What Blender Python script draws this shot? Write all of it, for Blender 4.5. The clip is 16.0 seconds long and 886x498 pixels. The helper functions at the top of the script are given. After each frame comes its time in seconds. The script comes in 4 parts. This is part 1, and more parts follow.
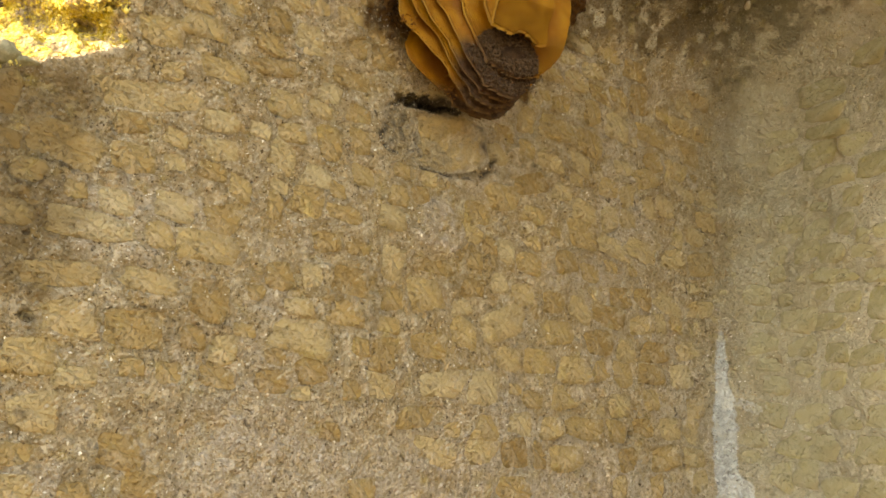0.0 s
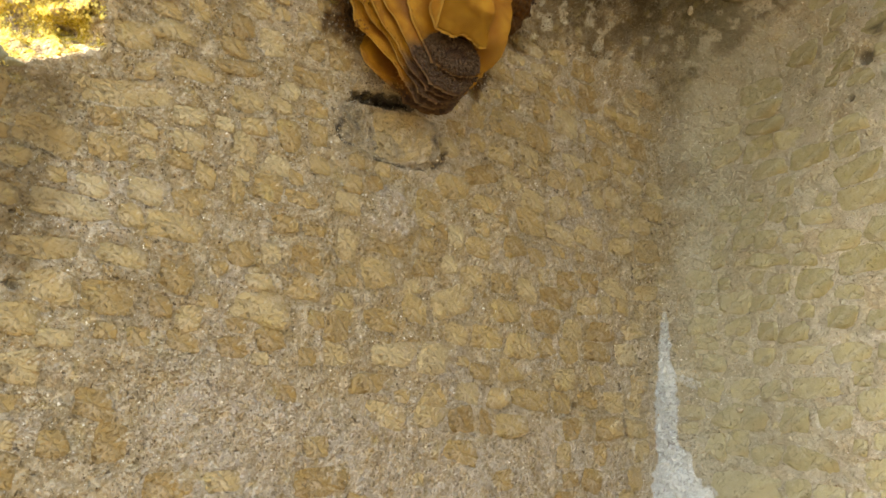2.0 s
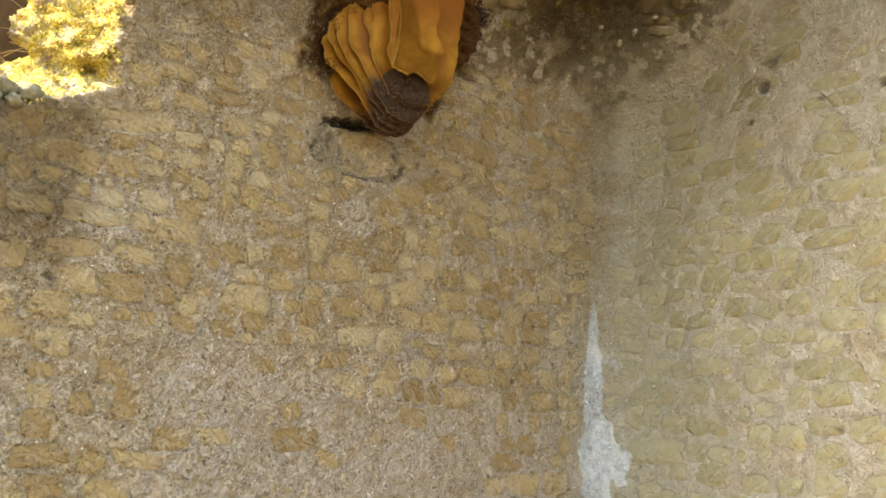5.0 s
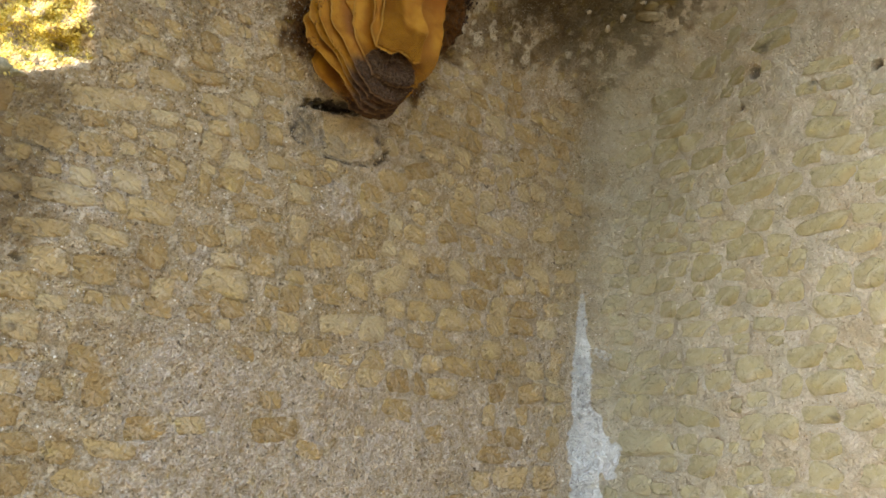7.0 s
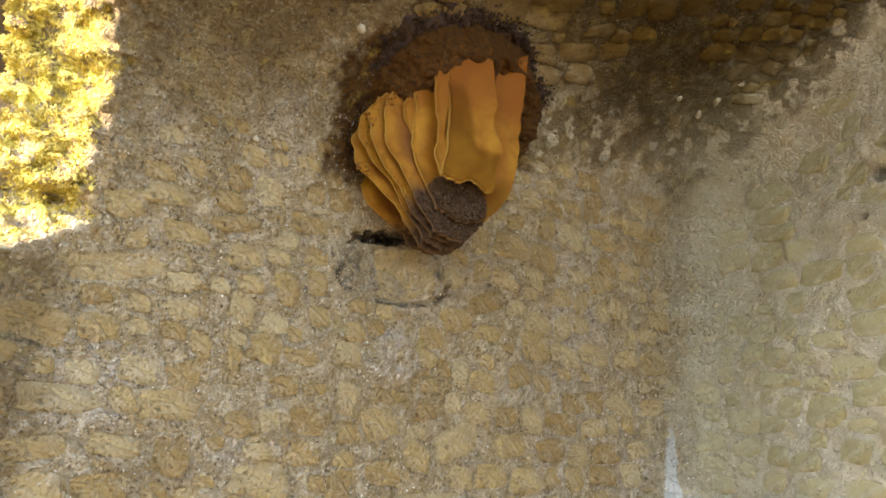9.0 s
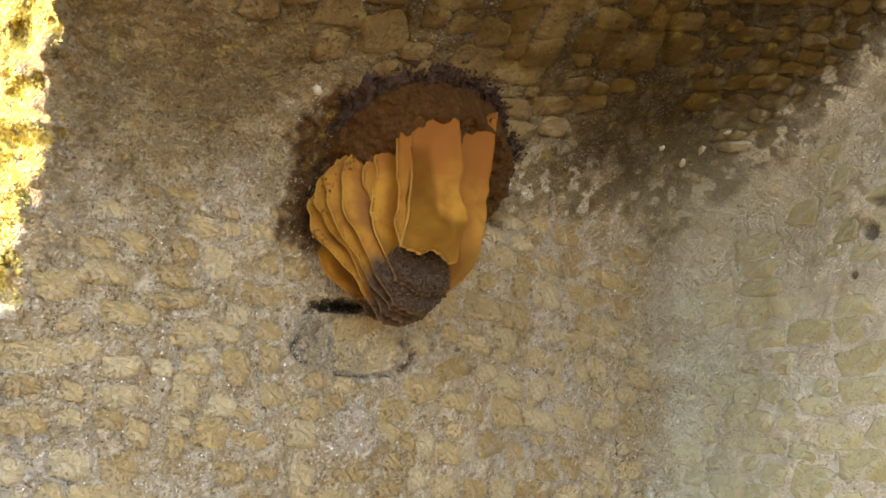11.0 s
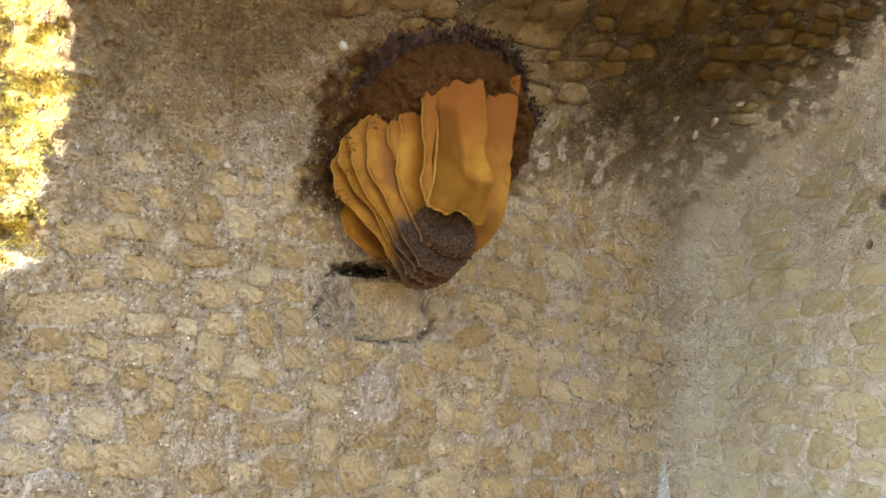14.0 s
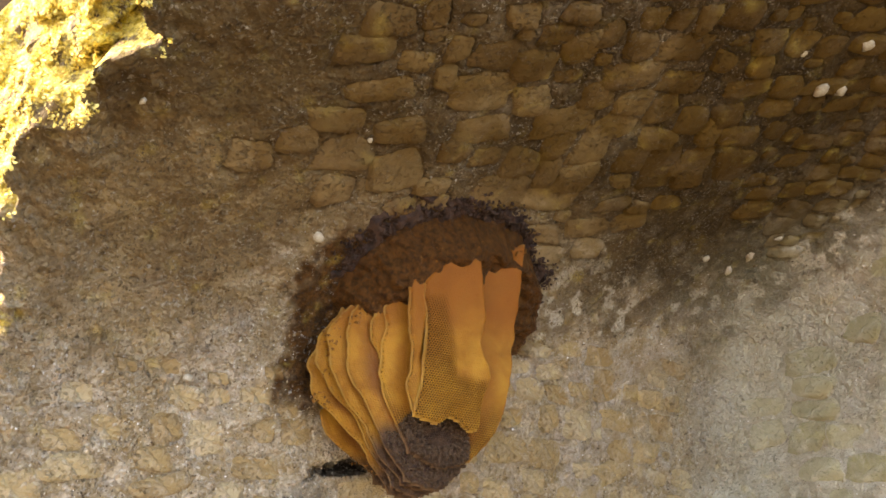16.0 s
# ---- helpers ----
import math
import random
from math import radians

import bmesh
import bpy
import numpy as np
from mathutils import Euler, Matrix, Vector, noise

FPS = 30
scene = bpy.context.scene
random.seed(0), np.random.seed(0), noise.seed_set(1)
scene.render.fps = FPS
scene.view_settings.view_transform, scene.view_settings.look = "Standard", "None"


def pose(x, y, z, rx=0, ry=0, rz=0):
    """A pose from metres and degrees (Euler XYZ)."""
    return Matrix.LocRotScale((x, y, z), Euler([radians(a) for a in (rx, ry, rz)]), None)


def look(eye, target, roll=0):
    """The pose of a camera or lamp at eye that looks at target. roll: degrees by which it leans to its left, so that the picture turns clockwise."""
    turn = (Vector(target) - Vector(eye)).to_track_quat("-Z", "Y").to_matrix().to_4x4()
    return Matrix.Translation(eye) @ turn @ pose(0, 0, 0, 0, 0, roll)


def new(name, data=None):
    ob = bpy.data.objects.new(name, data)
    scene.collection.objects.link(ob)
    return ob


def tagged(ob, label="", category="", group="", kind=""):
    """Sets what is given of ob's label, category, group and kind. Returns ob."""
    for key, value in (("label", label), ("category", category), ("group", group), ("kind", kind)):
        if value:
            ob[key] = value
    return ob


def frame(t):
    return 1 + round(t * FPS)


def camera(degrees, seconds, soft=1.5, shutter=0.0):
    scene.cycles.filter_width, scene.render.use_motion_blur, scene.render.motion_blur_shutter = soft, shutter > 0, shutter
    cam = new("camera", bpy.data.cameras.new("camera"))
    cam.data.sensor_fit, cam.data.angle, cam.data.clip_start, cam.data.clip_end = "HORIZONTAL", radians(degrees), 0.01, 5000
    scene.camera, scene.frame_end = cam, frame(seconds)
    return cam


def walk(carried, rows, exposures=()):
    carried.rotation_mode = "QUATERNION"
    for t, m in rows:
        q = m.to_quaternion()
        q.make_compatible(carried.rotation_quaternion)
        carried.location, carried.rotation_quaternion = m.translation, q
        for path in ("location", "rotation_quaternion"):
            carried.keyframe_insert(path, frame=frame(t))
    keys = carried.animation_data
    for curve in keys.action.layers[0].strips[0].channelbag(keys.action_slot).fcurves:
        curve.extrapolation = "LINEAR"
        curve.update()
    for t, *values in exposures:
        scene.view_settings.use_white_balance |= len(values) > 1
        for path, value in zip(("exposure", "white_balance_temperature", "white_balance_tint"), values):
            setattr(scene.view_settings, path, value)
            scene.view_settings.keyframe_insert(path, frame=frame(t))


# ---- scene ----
cam = camera(52.4, 16.0, soft=1.6)
METRES, EYE, TILT, LEAN, TURN = 2.9, 2.5, 20.0, -5.0, 0.0
ROWS = [
    (0.0, 0.0, 0.0, 0.0, 0.0, 0.0, -0.0),
    (0.5, 0.0189, -0.003, 0.0287, -0.43, 0.1, -0.17),
    (1.0, 0.0415, -0.0242, 0.0251, -0.59, 0.18, -0.27),
    (1.5, 0.0522, -0.0513, 0.0041, -0.33, 0.24, -0.2),
    (2.0, 0.0504, -0.0752, -0.0201, 0.43, 0.34, 0.07),
    (2.5, 0.0436, -0.0989, -0.0272, 0.41, 0.14, 0.19),
    (3.0, 0.0387, -0.1486, -0.0211, 0.26, -0.11, 0.22),
    (3.5, 0.0436, -0.1847, -0.0147, 0.02, -0.16, 0.28),
    (4.0, 0.0631, -0.2216, -0.0113, -0.16, -0.18, 0.12),
    (4.5, 0.0829, -0.2403, -0.0101, -0.31, -0.17, -0.13),
    (7.0, 0.0841, -0.2138, -0.0347, -1.49, 0.25, -0.28),
    (7.5, 0.0655, -0.1728, -0.0123, -0.56, 0.16, -0.04),
    (8.0, 0.049, -0.1256, 0.0331, -0.28, -0.11, -0.04),
    (8.5, 0.0404, -0.0851, 0.0759, -0.26, -0.17, 0.0),
    (9.0, 0.037, -0.0439, 0.1194, -0.25, -0.32, -0.04),
    (11.5, 0.0779, 0.0003, 0.182, -0.21, -0.59, -0.58),
    (12.0, 0.0801, -0.0144, 0.1661, -0.65, -0.59, -0.71),
    (12.5, 0.072, -0.0192, 0.1575, -1.91, -0.54, -0.92),
    (13.0, 0.057, -0.0142, 0.1503, -2.8, -0.45, -0.93),
    (13.5, 0.0424, -0.0063, 0.1444, -2.55, -0.45, -0.75),
    (14.0, 0.0287, 0.0117, 0.1497, -1.81, -0.51, -0.53),
    (14.5, 0.0273, 0.0364, 0.1802, -0.51, -0.57, -0.32),
    (15.0, 0.0362, 0.0681, 0.2325, 0.19, -0.65, -0.34),
    (15.5, 0.0503, 0.0875, 0.2777, 0.82, -0.72, -0.37),
    (16.0, 0.0698, 0.0934, 0.3011, 1.13, -0.85, -0.56),
]
walk(cam, [(t, pose(0, 0, EYE, TILT, LEAN, TURN) @ pose(METRES * x, METRES * y, METRES * z, 90 + pitch, roll, yaw)) for t, x, y, z, yaw, pitch, roll in ROWS],
     exposures=[(0.0, 2.74, 10700, 14), (2.0, 2.78, 9000, 14), (3.5, 2.80, 8500, 15), (7.0, 2.58, 7700, 15), (9.0, 2.80, 7500, 15), (11.5, 3.06, 7150, 18), (14.5, 3.10, 6950, 21), (16.0, 3.14, 7000, 23)])

# ---- light ----
SUN_EL, SUN_AZ = 33.0, 187.0          # degrees; azimuth counted from +x towards +y
world = bpy.data.worlds.new("sky")
scene.world = world
world.use_nodes = True
wn = world.node_tree.nodes
sky = wn.new("ShaderNodeTexSky")
sky.sky_type, sky.sun_disc = 'NISHITA', False
sky.sun_elevation, sky.sun_rotation = radians(SUN_EL), radians(90 - SUN_AZ)
wn["Background"].inputs[1].default_value = 0.15
world.node_tree.links.new(sky.outputs[0], wn["Background"].inputs[0])
sun = new("sun", bpy.data.lights.new("sun", 'SUN'))
sun.data.energy, sun.data.angle, sun.data.color = 3.7, radians(0.5), (1.0, 0.93, 0.80)
s_dir = Vector((math.cos(radians(SUN_EL)) * math.cos(radians(SUN_AZ)), math.cos(radians(SUN_EL)) * math.sin(radians(SUN_AZ)), math.sin(radians(SUN_EL))))
sun.matrix_world = look(s_dir * 30, (0, 0, 0))

# ---- the vaulted corner: two walls and a sloping vault, rounded into one another ----
N_L, C_L = np.array([0.6576, -0.7525, -0.0366]), 1.7154
N_R, C_R = np.array([-0.8092, -0.5840, 0.0648]), 2.1614
N_V, C_V = np.array([0.4374, -0.2737, -0.8566]), 4.0282
NN, CC = np.stack([N_L, N_R, N_V]), np.array([C_L, C_R, C_V])
ROUND = 0.141
MID = np.array([0.3, 0.5, 2.9])       # a point in the open, from which the whole corner can be seen
T_L = np.array([0.753, 0.658, 0.0])
T_R = np.array([0.585, -0.811, 0.0])
UP = np.array([0.0, 0.0, 1.0])
V_A, V_B = np.array([0.5305, 0.8477, 0.0]), np.array([0.7262, -0.4544, 0.5160])
COURSE = math.radians(38)             # the vault's courses run at this angle to the wall's
T_V = math.cos(COURSE) * V_A + math.sin(COURSE) * V_B
B_V = -math.sin(COURSE) * V_A + math.cos(COURSE) * V_B


def field(p):
    d = p @ NN.T + CC
    m = d.min(-1)
    return m - ROUND * np.log(np.exp(-(d - m[..., None]) / ROUND).sum(-1))


def cast(w, far=12.0):
    """Where rays from MID meet the rounded corner."""
    a, b = np.full(w.shape[:-1], 0.2), np.full(w.shape[:-1], far)
    for _ in range(10):
        m = (a + b) / 2
        inside = field(MID + m[..., None] * w) > 0
        a, b = np.where(inside, m, a), np.where(inside, b, m)
    for _ in range(4):                # then Newton's steps
        p = MID + a[..., None] * w
        d = p @ NN.T + CC
        m = d.min(-1)
        e = np.exp(-(d - m[..., None]) / ROUND)
        t = e.sum(-1)
        slope = ((e / t[..., None]) * (w @ NN.T)).sum(-1)
        a = a - (m - ROUND * np.log(t)) / np.minimum(slope, -1e-3)
    return MID + a[..., None] * w


def normal_at(p):
    d = p @ NN.T + CC
    e = np.exp(-(d - d.min(-1)[..., None]) / ROUND)
    n = (e / e.sum(-1)[..., None]) @ NN
    return n / np.linalg.norm(n, axis=-1, keepdims=True)


def unit(v):
    return v / np.linalg.norm(v, axis=-1, keepdims=True)


def smooth(a, b, x):
    t = np.clip((x - a) / (b - a), 0, 1)
    return t * t * (3 - 2 * t)


def rnd3(i, j, k, seed):
    h = i * np.uint32(374761393) + j * np.uint32(668265263) + k * np.uint32(2147483647) + np.uint32((seed * 974634541) & 0xFFFFFFFF)
    h = (h ^ (h >> np.uint32(13))) * np.uint32(1274126177)
    h = (h ^ (h >> np.uint32(16))) * np.uint32(2246822519)
    return ((h ^ (h >> np.uint32(15))) & np.uint32(0xFFFFFF)).astype(np.float32) * np.float32(2 / 0xFFFFFF) - np.float32(1)


def vnoise(p, size, seed=0):
    """Value noise in -1..1 with features of about that many metres."""
    q = np.asarray(p) / size + 1000.0
    c = np.floor(q)
    f = (q - c).astype(np.float32)
    c = c.astype(np.int64).astype(np.uint32)
    f = f * f * f * (f * (f * 6 - 15) + 10)
    i, j, k = c[..., 0], c[..., 1], c[..., 2]
    one = np.uint32(1)

    def line(jj, kk):
        a = rnd3(i, jj, kk, seed)
        return a + (rnd3(i + one, jj, kk, seed) - a) * f[..., 0]

    def sheet(kk):
        a = line(j, kk)
        return a + (line(j + one, kk) - a) * f[..., 1]

    a = sheet(k)
    return a + (sheet(k + one) - a) * f[..., 2]


def bulge(p):
    """The slow unevenness of the masonry, shared by mortar and stones."""
    return 0.012 * vnoise(p, 0.32, 3) + 0.006 * vnoise(p, 0.13, 5)


def opening(p):
    """How far the broken jamb of the opening goes back into the wall."""
    u = p @ T_L
    z = p[..., 2]
    edge = 0.442 - 0.080 * smooth(3.74, 3.95, z) + 0.07 * smooth(4.045, 4.075, z + 0.02 * vnoise(p, 0.04, 25)) * smooth(-0.35, 0.05, vnoise(p * np.array([1.0, 1.0, 0.5]), 0.055, 24)) + 0.026 * vnoise(p, 0.16, 21) + 0.026 * vnoise(p, 0.055, 22) + 0.016 * vnoise(p, 0.022, 26)
    sill = 3.275 + 0.68 * np.clip(u - 0.27, 0, 0.2) + 0.02 * vnoise(p, 0.12, 23)
    back = 1.75 * (edge - u)
    up = 2.2 * (z - sill) + 0.25 * np.clip(0.40 - u, 0, 1)
    return np.clip(np.minimum(back, up), 0, 1)


# hollows: where (u along the north wall or the east wall, height), radius, depth
HOLLOWS_NORTH = [(0.419, 2.856, 0.014, 0.03), (0.447, 2.693, 0.012, 0.03), (2.051, 2.922, 0.012, 0.03), 
                 (1.12, 3.578, 0.014, 0.025), (1.15, 3.585, 0.018, 0.042), (1.18, 3.592, 0.020, 0.050), (1.21, 3.599, 0.021, 0.055), (1.24, 3.606, 0.020, 0.050), (1.27, 3.613, 0.016, 0.04), (1.383, 3.548, 0.013, 0.03), (1.86, 3.505, 0.012, 0.014)]
HOLLOWS_EAST = [(-1.077, 4.055, 0.035, 0.022), (-0.85, 3.917, 0.014, 0.03), (-0.629, 3.899, 0.02, 0.03), (-1.03, 4.14, 0.03, 0.02), (-1.13, 3.93, 0.014, 0.02), (-0.805, 2.755, 0.014, 0.02)]


def set_in(p, u, z):
    """1 on the outline of the stone set in under the nest, less inside it."""
    a, b = u - 1.255, z - 3.515 - 0.10 * (u - 1.255)
    return ((np.abs(a) / 0.175) ** 2.6 + (np.abs(b) / 0.080) ** 2.6) ** (1 / 2.6) + 0.08 * vnoise(p, 0.05, 33) + 0.05 * vnoise(p, 0.018, 36)


def relief(p):
    """The mortar's own relief, hollows and cracks, in metres towards the room."""
    u, v, z = p @ T_L, p @ T_R, p[..., 2]
    d = p @ NN.T + CC
    near_l, near_r = np.abs(d[..., 0]) < 0.14, np.abs(d[..., 1]) < 0.14
    h = 0.0042 * vnoise(p, 0.075, 6) + 0.0036 * vnoise(p, 0.036, 7) + 0.0036 * (0.5 - np.abs(vnoise(p, 0.026, 8))) + 0.0022 * vnoise(p, 0.011, 9)
    h = h + 0.003 * np.clip(vnoise(p, 0.03, 10) - 0.25, 0, 1)
    for hu, hz, r, deep in HOLLOWS_NORTH:
        q = np.hypot(u - hu, (z - hz) * 1.25) / (r * (1 + 0.35 * vnoise(p, 0.02, 31)))
        h = h - np.where(near_l, deep * (1 - smooth(0.55, 1.1, q)), 0)
    for hv, hz, r, deep in HOLLOWS_EAST:
        q = np.hypot(v - hv, z - hz) / (r * (1 + 0.35 * vnoise(p, 0.02, 31)))
        h = h - np.where(near_r, deep * (1 - smooth(0.55, 1.1, q)), 0)
    # the joint round the set-in stone under the nest
    q = set_in(p, u, z)
    h = h - np.where(near_l, 0.012 * np.exp(-((q - 1.0) / 0.045) ** 2) * smooth(-0.3, 0.3, vnoise(p, 0.06, 34) + 0.2), 0)
    h = h - np.where(near_l, 0.007 * (1 - smooth(0.85, 1.0, q)), 0)
    # pale patch of mortar standing proud
    q = np.hypot((u - 1.29) / 0.085, (z - 3.30) / 0.075) + 0.35 * vnoise(p, 0.05, 35)
    h = h + np.where(near_l, 0.012 * (1 - smooth(0.8, 1.0, q)), 0)
    return h


def masks(p):
    """Where the ceiling's brown crust, white runs, pale render, the nest's brown stain and painted shade lie."""
    u, v, z = p @ T_L, p @ T_R, p[..., 2]
    d = p @ NN.T + CC
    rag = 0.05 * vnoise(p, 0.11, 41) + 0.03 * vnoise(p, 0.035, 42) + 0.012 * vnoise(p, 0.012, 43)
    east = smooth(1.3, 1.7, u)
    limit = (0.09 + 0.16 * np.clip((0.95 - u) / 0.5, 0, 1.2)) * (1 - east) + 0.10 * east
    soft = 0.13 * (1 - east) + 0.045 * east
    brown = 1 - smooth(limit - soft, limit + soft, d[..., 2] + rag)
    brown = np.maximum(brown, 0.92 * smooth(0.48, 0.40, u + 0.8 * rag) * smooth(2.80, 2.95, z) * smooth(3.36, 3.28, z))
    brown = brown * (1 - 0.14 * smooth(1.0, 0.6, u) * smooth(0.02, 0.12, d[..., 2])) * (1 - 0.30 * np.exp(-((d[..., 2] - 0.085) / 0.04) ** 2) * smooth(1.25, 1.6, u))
    mud_lit = smooth(1.15, 0.70, u + rag) * (0.85 + 0.15 * vnoise(p, 0.14, 40)) * (0.25 + 0.75 * smooth(3.30, 3.42, z))
    # lighter by the wall, fading deeper in: the vault's fall of light, painted
    mud_lit = np.maximum(mud_lit, 0.8 * smooth(0.42, 0.22, d[..., 0] + rag) * smooth(1.9, 1.5, u))
    mud_lit = mud_lit * (1 - 0.62 * smooth(0.24, 0.42, d[..., 0] + rag))
    flakes = smooth(0.30, 0.46, vnoise(p, 0.045, 44) + 0.45 * vnoise(p, 0.018, 45)) * np.exp(-((d[..., 2] - 0.095) / 0.05) ** 2) * smooth(1.38, 1.6, u)
    run = (0.006 + 0.016 * smooth(3.34, 3.16, z) + 0.040 * smooth(3.2, 2.55, z)) * (1 + 0.45 * vnoise(p, 0.07, 46) + 0.22 * vnoise(p, 0.02, 47))
    xm = 0.795 + 0.02 * (3.3 - z)
    side = p[..., 0] - xm
    white = smooth(-0.014, 0.016, run - np.abs(side - 0.35 * run)) * smooth(3.38, 3.24, z) * smooth(2.2, 2.5, p[..., 1])
    spur = (1 - smooth(0.8, 1.05, np.hypot((side - 0.075) / 0.04, (z - 3.09 + 0.35 * side) / 0.022) + 0.25 * vnoise(p, 0.02, 48))) * smooth(2.2, 2.5, p[..., 1])
    lobe = (1 - smooth(0.7, 1.1, np.hypot((side - 0.092) / 0.042, (z - 2.70 + 0.4 * (side - 0.085)) / 0.085) + 0.5 * vnoise(p, 0.03, 60))) * smooth(2.2, 2.5, p[..., 1])
    white = np.maximum(white, np.maximum(0.5 * spur, 0.85 * lobe))
    # shade of the wall corner, painted as a wide soft band
    corner_shade = smooth(0.36, 0.0, np.abs(side - 0.13) + 0.06 * vnoise(p, 0.13, 59)) * smooth(2.2, 2.5, p[..., 1])
    pale = smooth(0.0, 0.35, vnoise(p, 0.22, 49) + 0.6 * vnoise(p, 0.07, 50) - 0.15)
    render = smooth(3.0, 2.72, z + 0.10 * vnoise(p, 0.2, 51)) * smooth(0.62, 0.85, u) * smooth(0.10, 0.05, d[..., 0])
    pale = np.maximum(pale * 0.7, render)
    q = np.hypot((u - 1.29) / 0.085, (z - 3.30) / 0.075) + 0.35 * vnoise(p, 0.05, 35)
    pale = np.maximum(pale, (1 - smooth(0.8, 1.05, q)) * (d[..., 0] < 0.15))
    # stain round the nest's root
    c = np.array([0.03, 1.88, 3.895])
    r = np.linalg.norm((p - c) / np.array([0.33, 0.40, 0.27]), axis=-1) + 0.25 * vnoise(p, 0.06, 52) + 0.12 * vnoise(p, 0.02, 53)
    nest = 1 - smooth(0.72, 1.02, r)
    # left of the combs: brown crust with the nest's soft shadow painted in
    r = np.hypot((u - 1.045) / 0.105, (z - 3.82) / 0.17) + 0.22 * vnoise(p, 0.05, 52) + 0.12 * vnoise(p, 0.02, 53)
    nest = np.maximum(nest, (1 - smooth(0.70, 1.0, r)) * (d[..., 0] < 0.25))
    # shade inside the open joint, painted nearly black
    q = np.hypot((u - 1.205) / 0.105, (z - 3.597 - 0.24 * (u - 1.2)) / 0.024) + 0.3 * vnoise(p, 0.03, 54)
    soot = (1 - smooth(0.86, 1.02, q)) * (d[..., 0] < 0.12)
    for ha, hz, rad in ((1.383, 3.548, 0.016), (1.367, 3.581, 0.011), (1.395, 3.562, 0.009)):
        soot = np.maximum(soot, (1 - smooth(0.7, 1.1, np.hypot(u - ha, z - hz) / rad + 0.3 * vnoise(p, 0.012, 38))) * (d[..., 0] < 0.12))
    # hollows get painted shade too, on top of their real depth
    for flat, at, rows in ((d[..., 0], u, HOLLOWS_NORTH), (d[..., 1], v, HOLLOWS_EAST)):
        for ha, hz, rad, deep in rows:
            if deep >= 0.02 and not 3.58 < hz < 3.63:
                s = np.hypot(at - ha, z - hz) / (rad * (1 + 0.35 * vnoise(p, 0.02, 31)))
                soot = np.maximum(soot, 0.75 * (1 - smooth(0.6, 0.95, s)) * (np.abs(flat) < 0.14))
    q = set_in(p, u, z)
    low = smooth(0.02, -0.04, z - 3.515 - 0.1 * (u - 1.255))
    soot = np.maximum(soot, np.exp(-((q - 1.0) / 0.042) ** 2) * smooth(-0.10, 0.15, vnoise(p, 0.040, 34) + 0.34 * low - 0.22) * (d[..., 0] < 0.12))
    grime = (1 - smooth(0.85, 1.02, q)) * (0.45 + 0.55 * smooth(-0.2, 0.4, vnoise(p, 0.07, 37) - 2.2 * (u - 1.20))) * (d[..., 0] < 0.12)
    lichen = smooth(0.0, 0.05, opening(p) + 0.02 * vnoise(p, 0.03, 55) - 0.005)
    to_east = smooth(-0.22, 0.16, d[..., 0] - d[..., 1] + 0.10 * vnoise(p, 0.1, 58))
    return {"east": to_east, "brown": brown, "mud_lit": mud_lit, "flakes": flakes, "white": white, "corner_shade": corner_shade, "pale": pale, "nest": nest, "soot": soot, "grime": grime, "lichen": lichen}


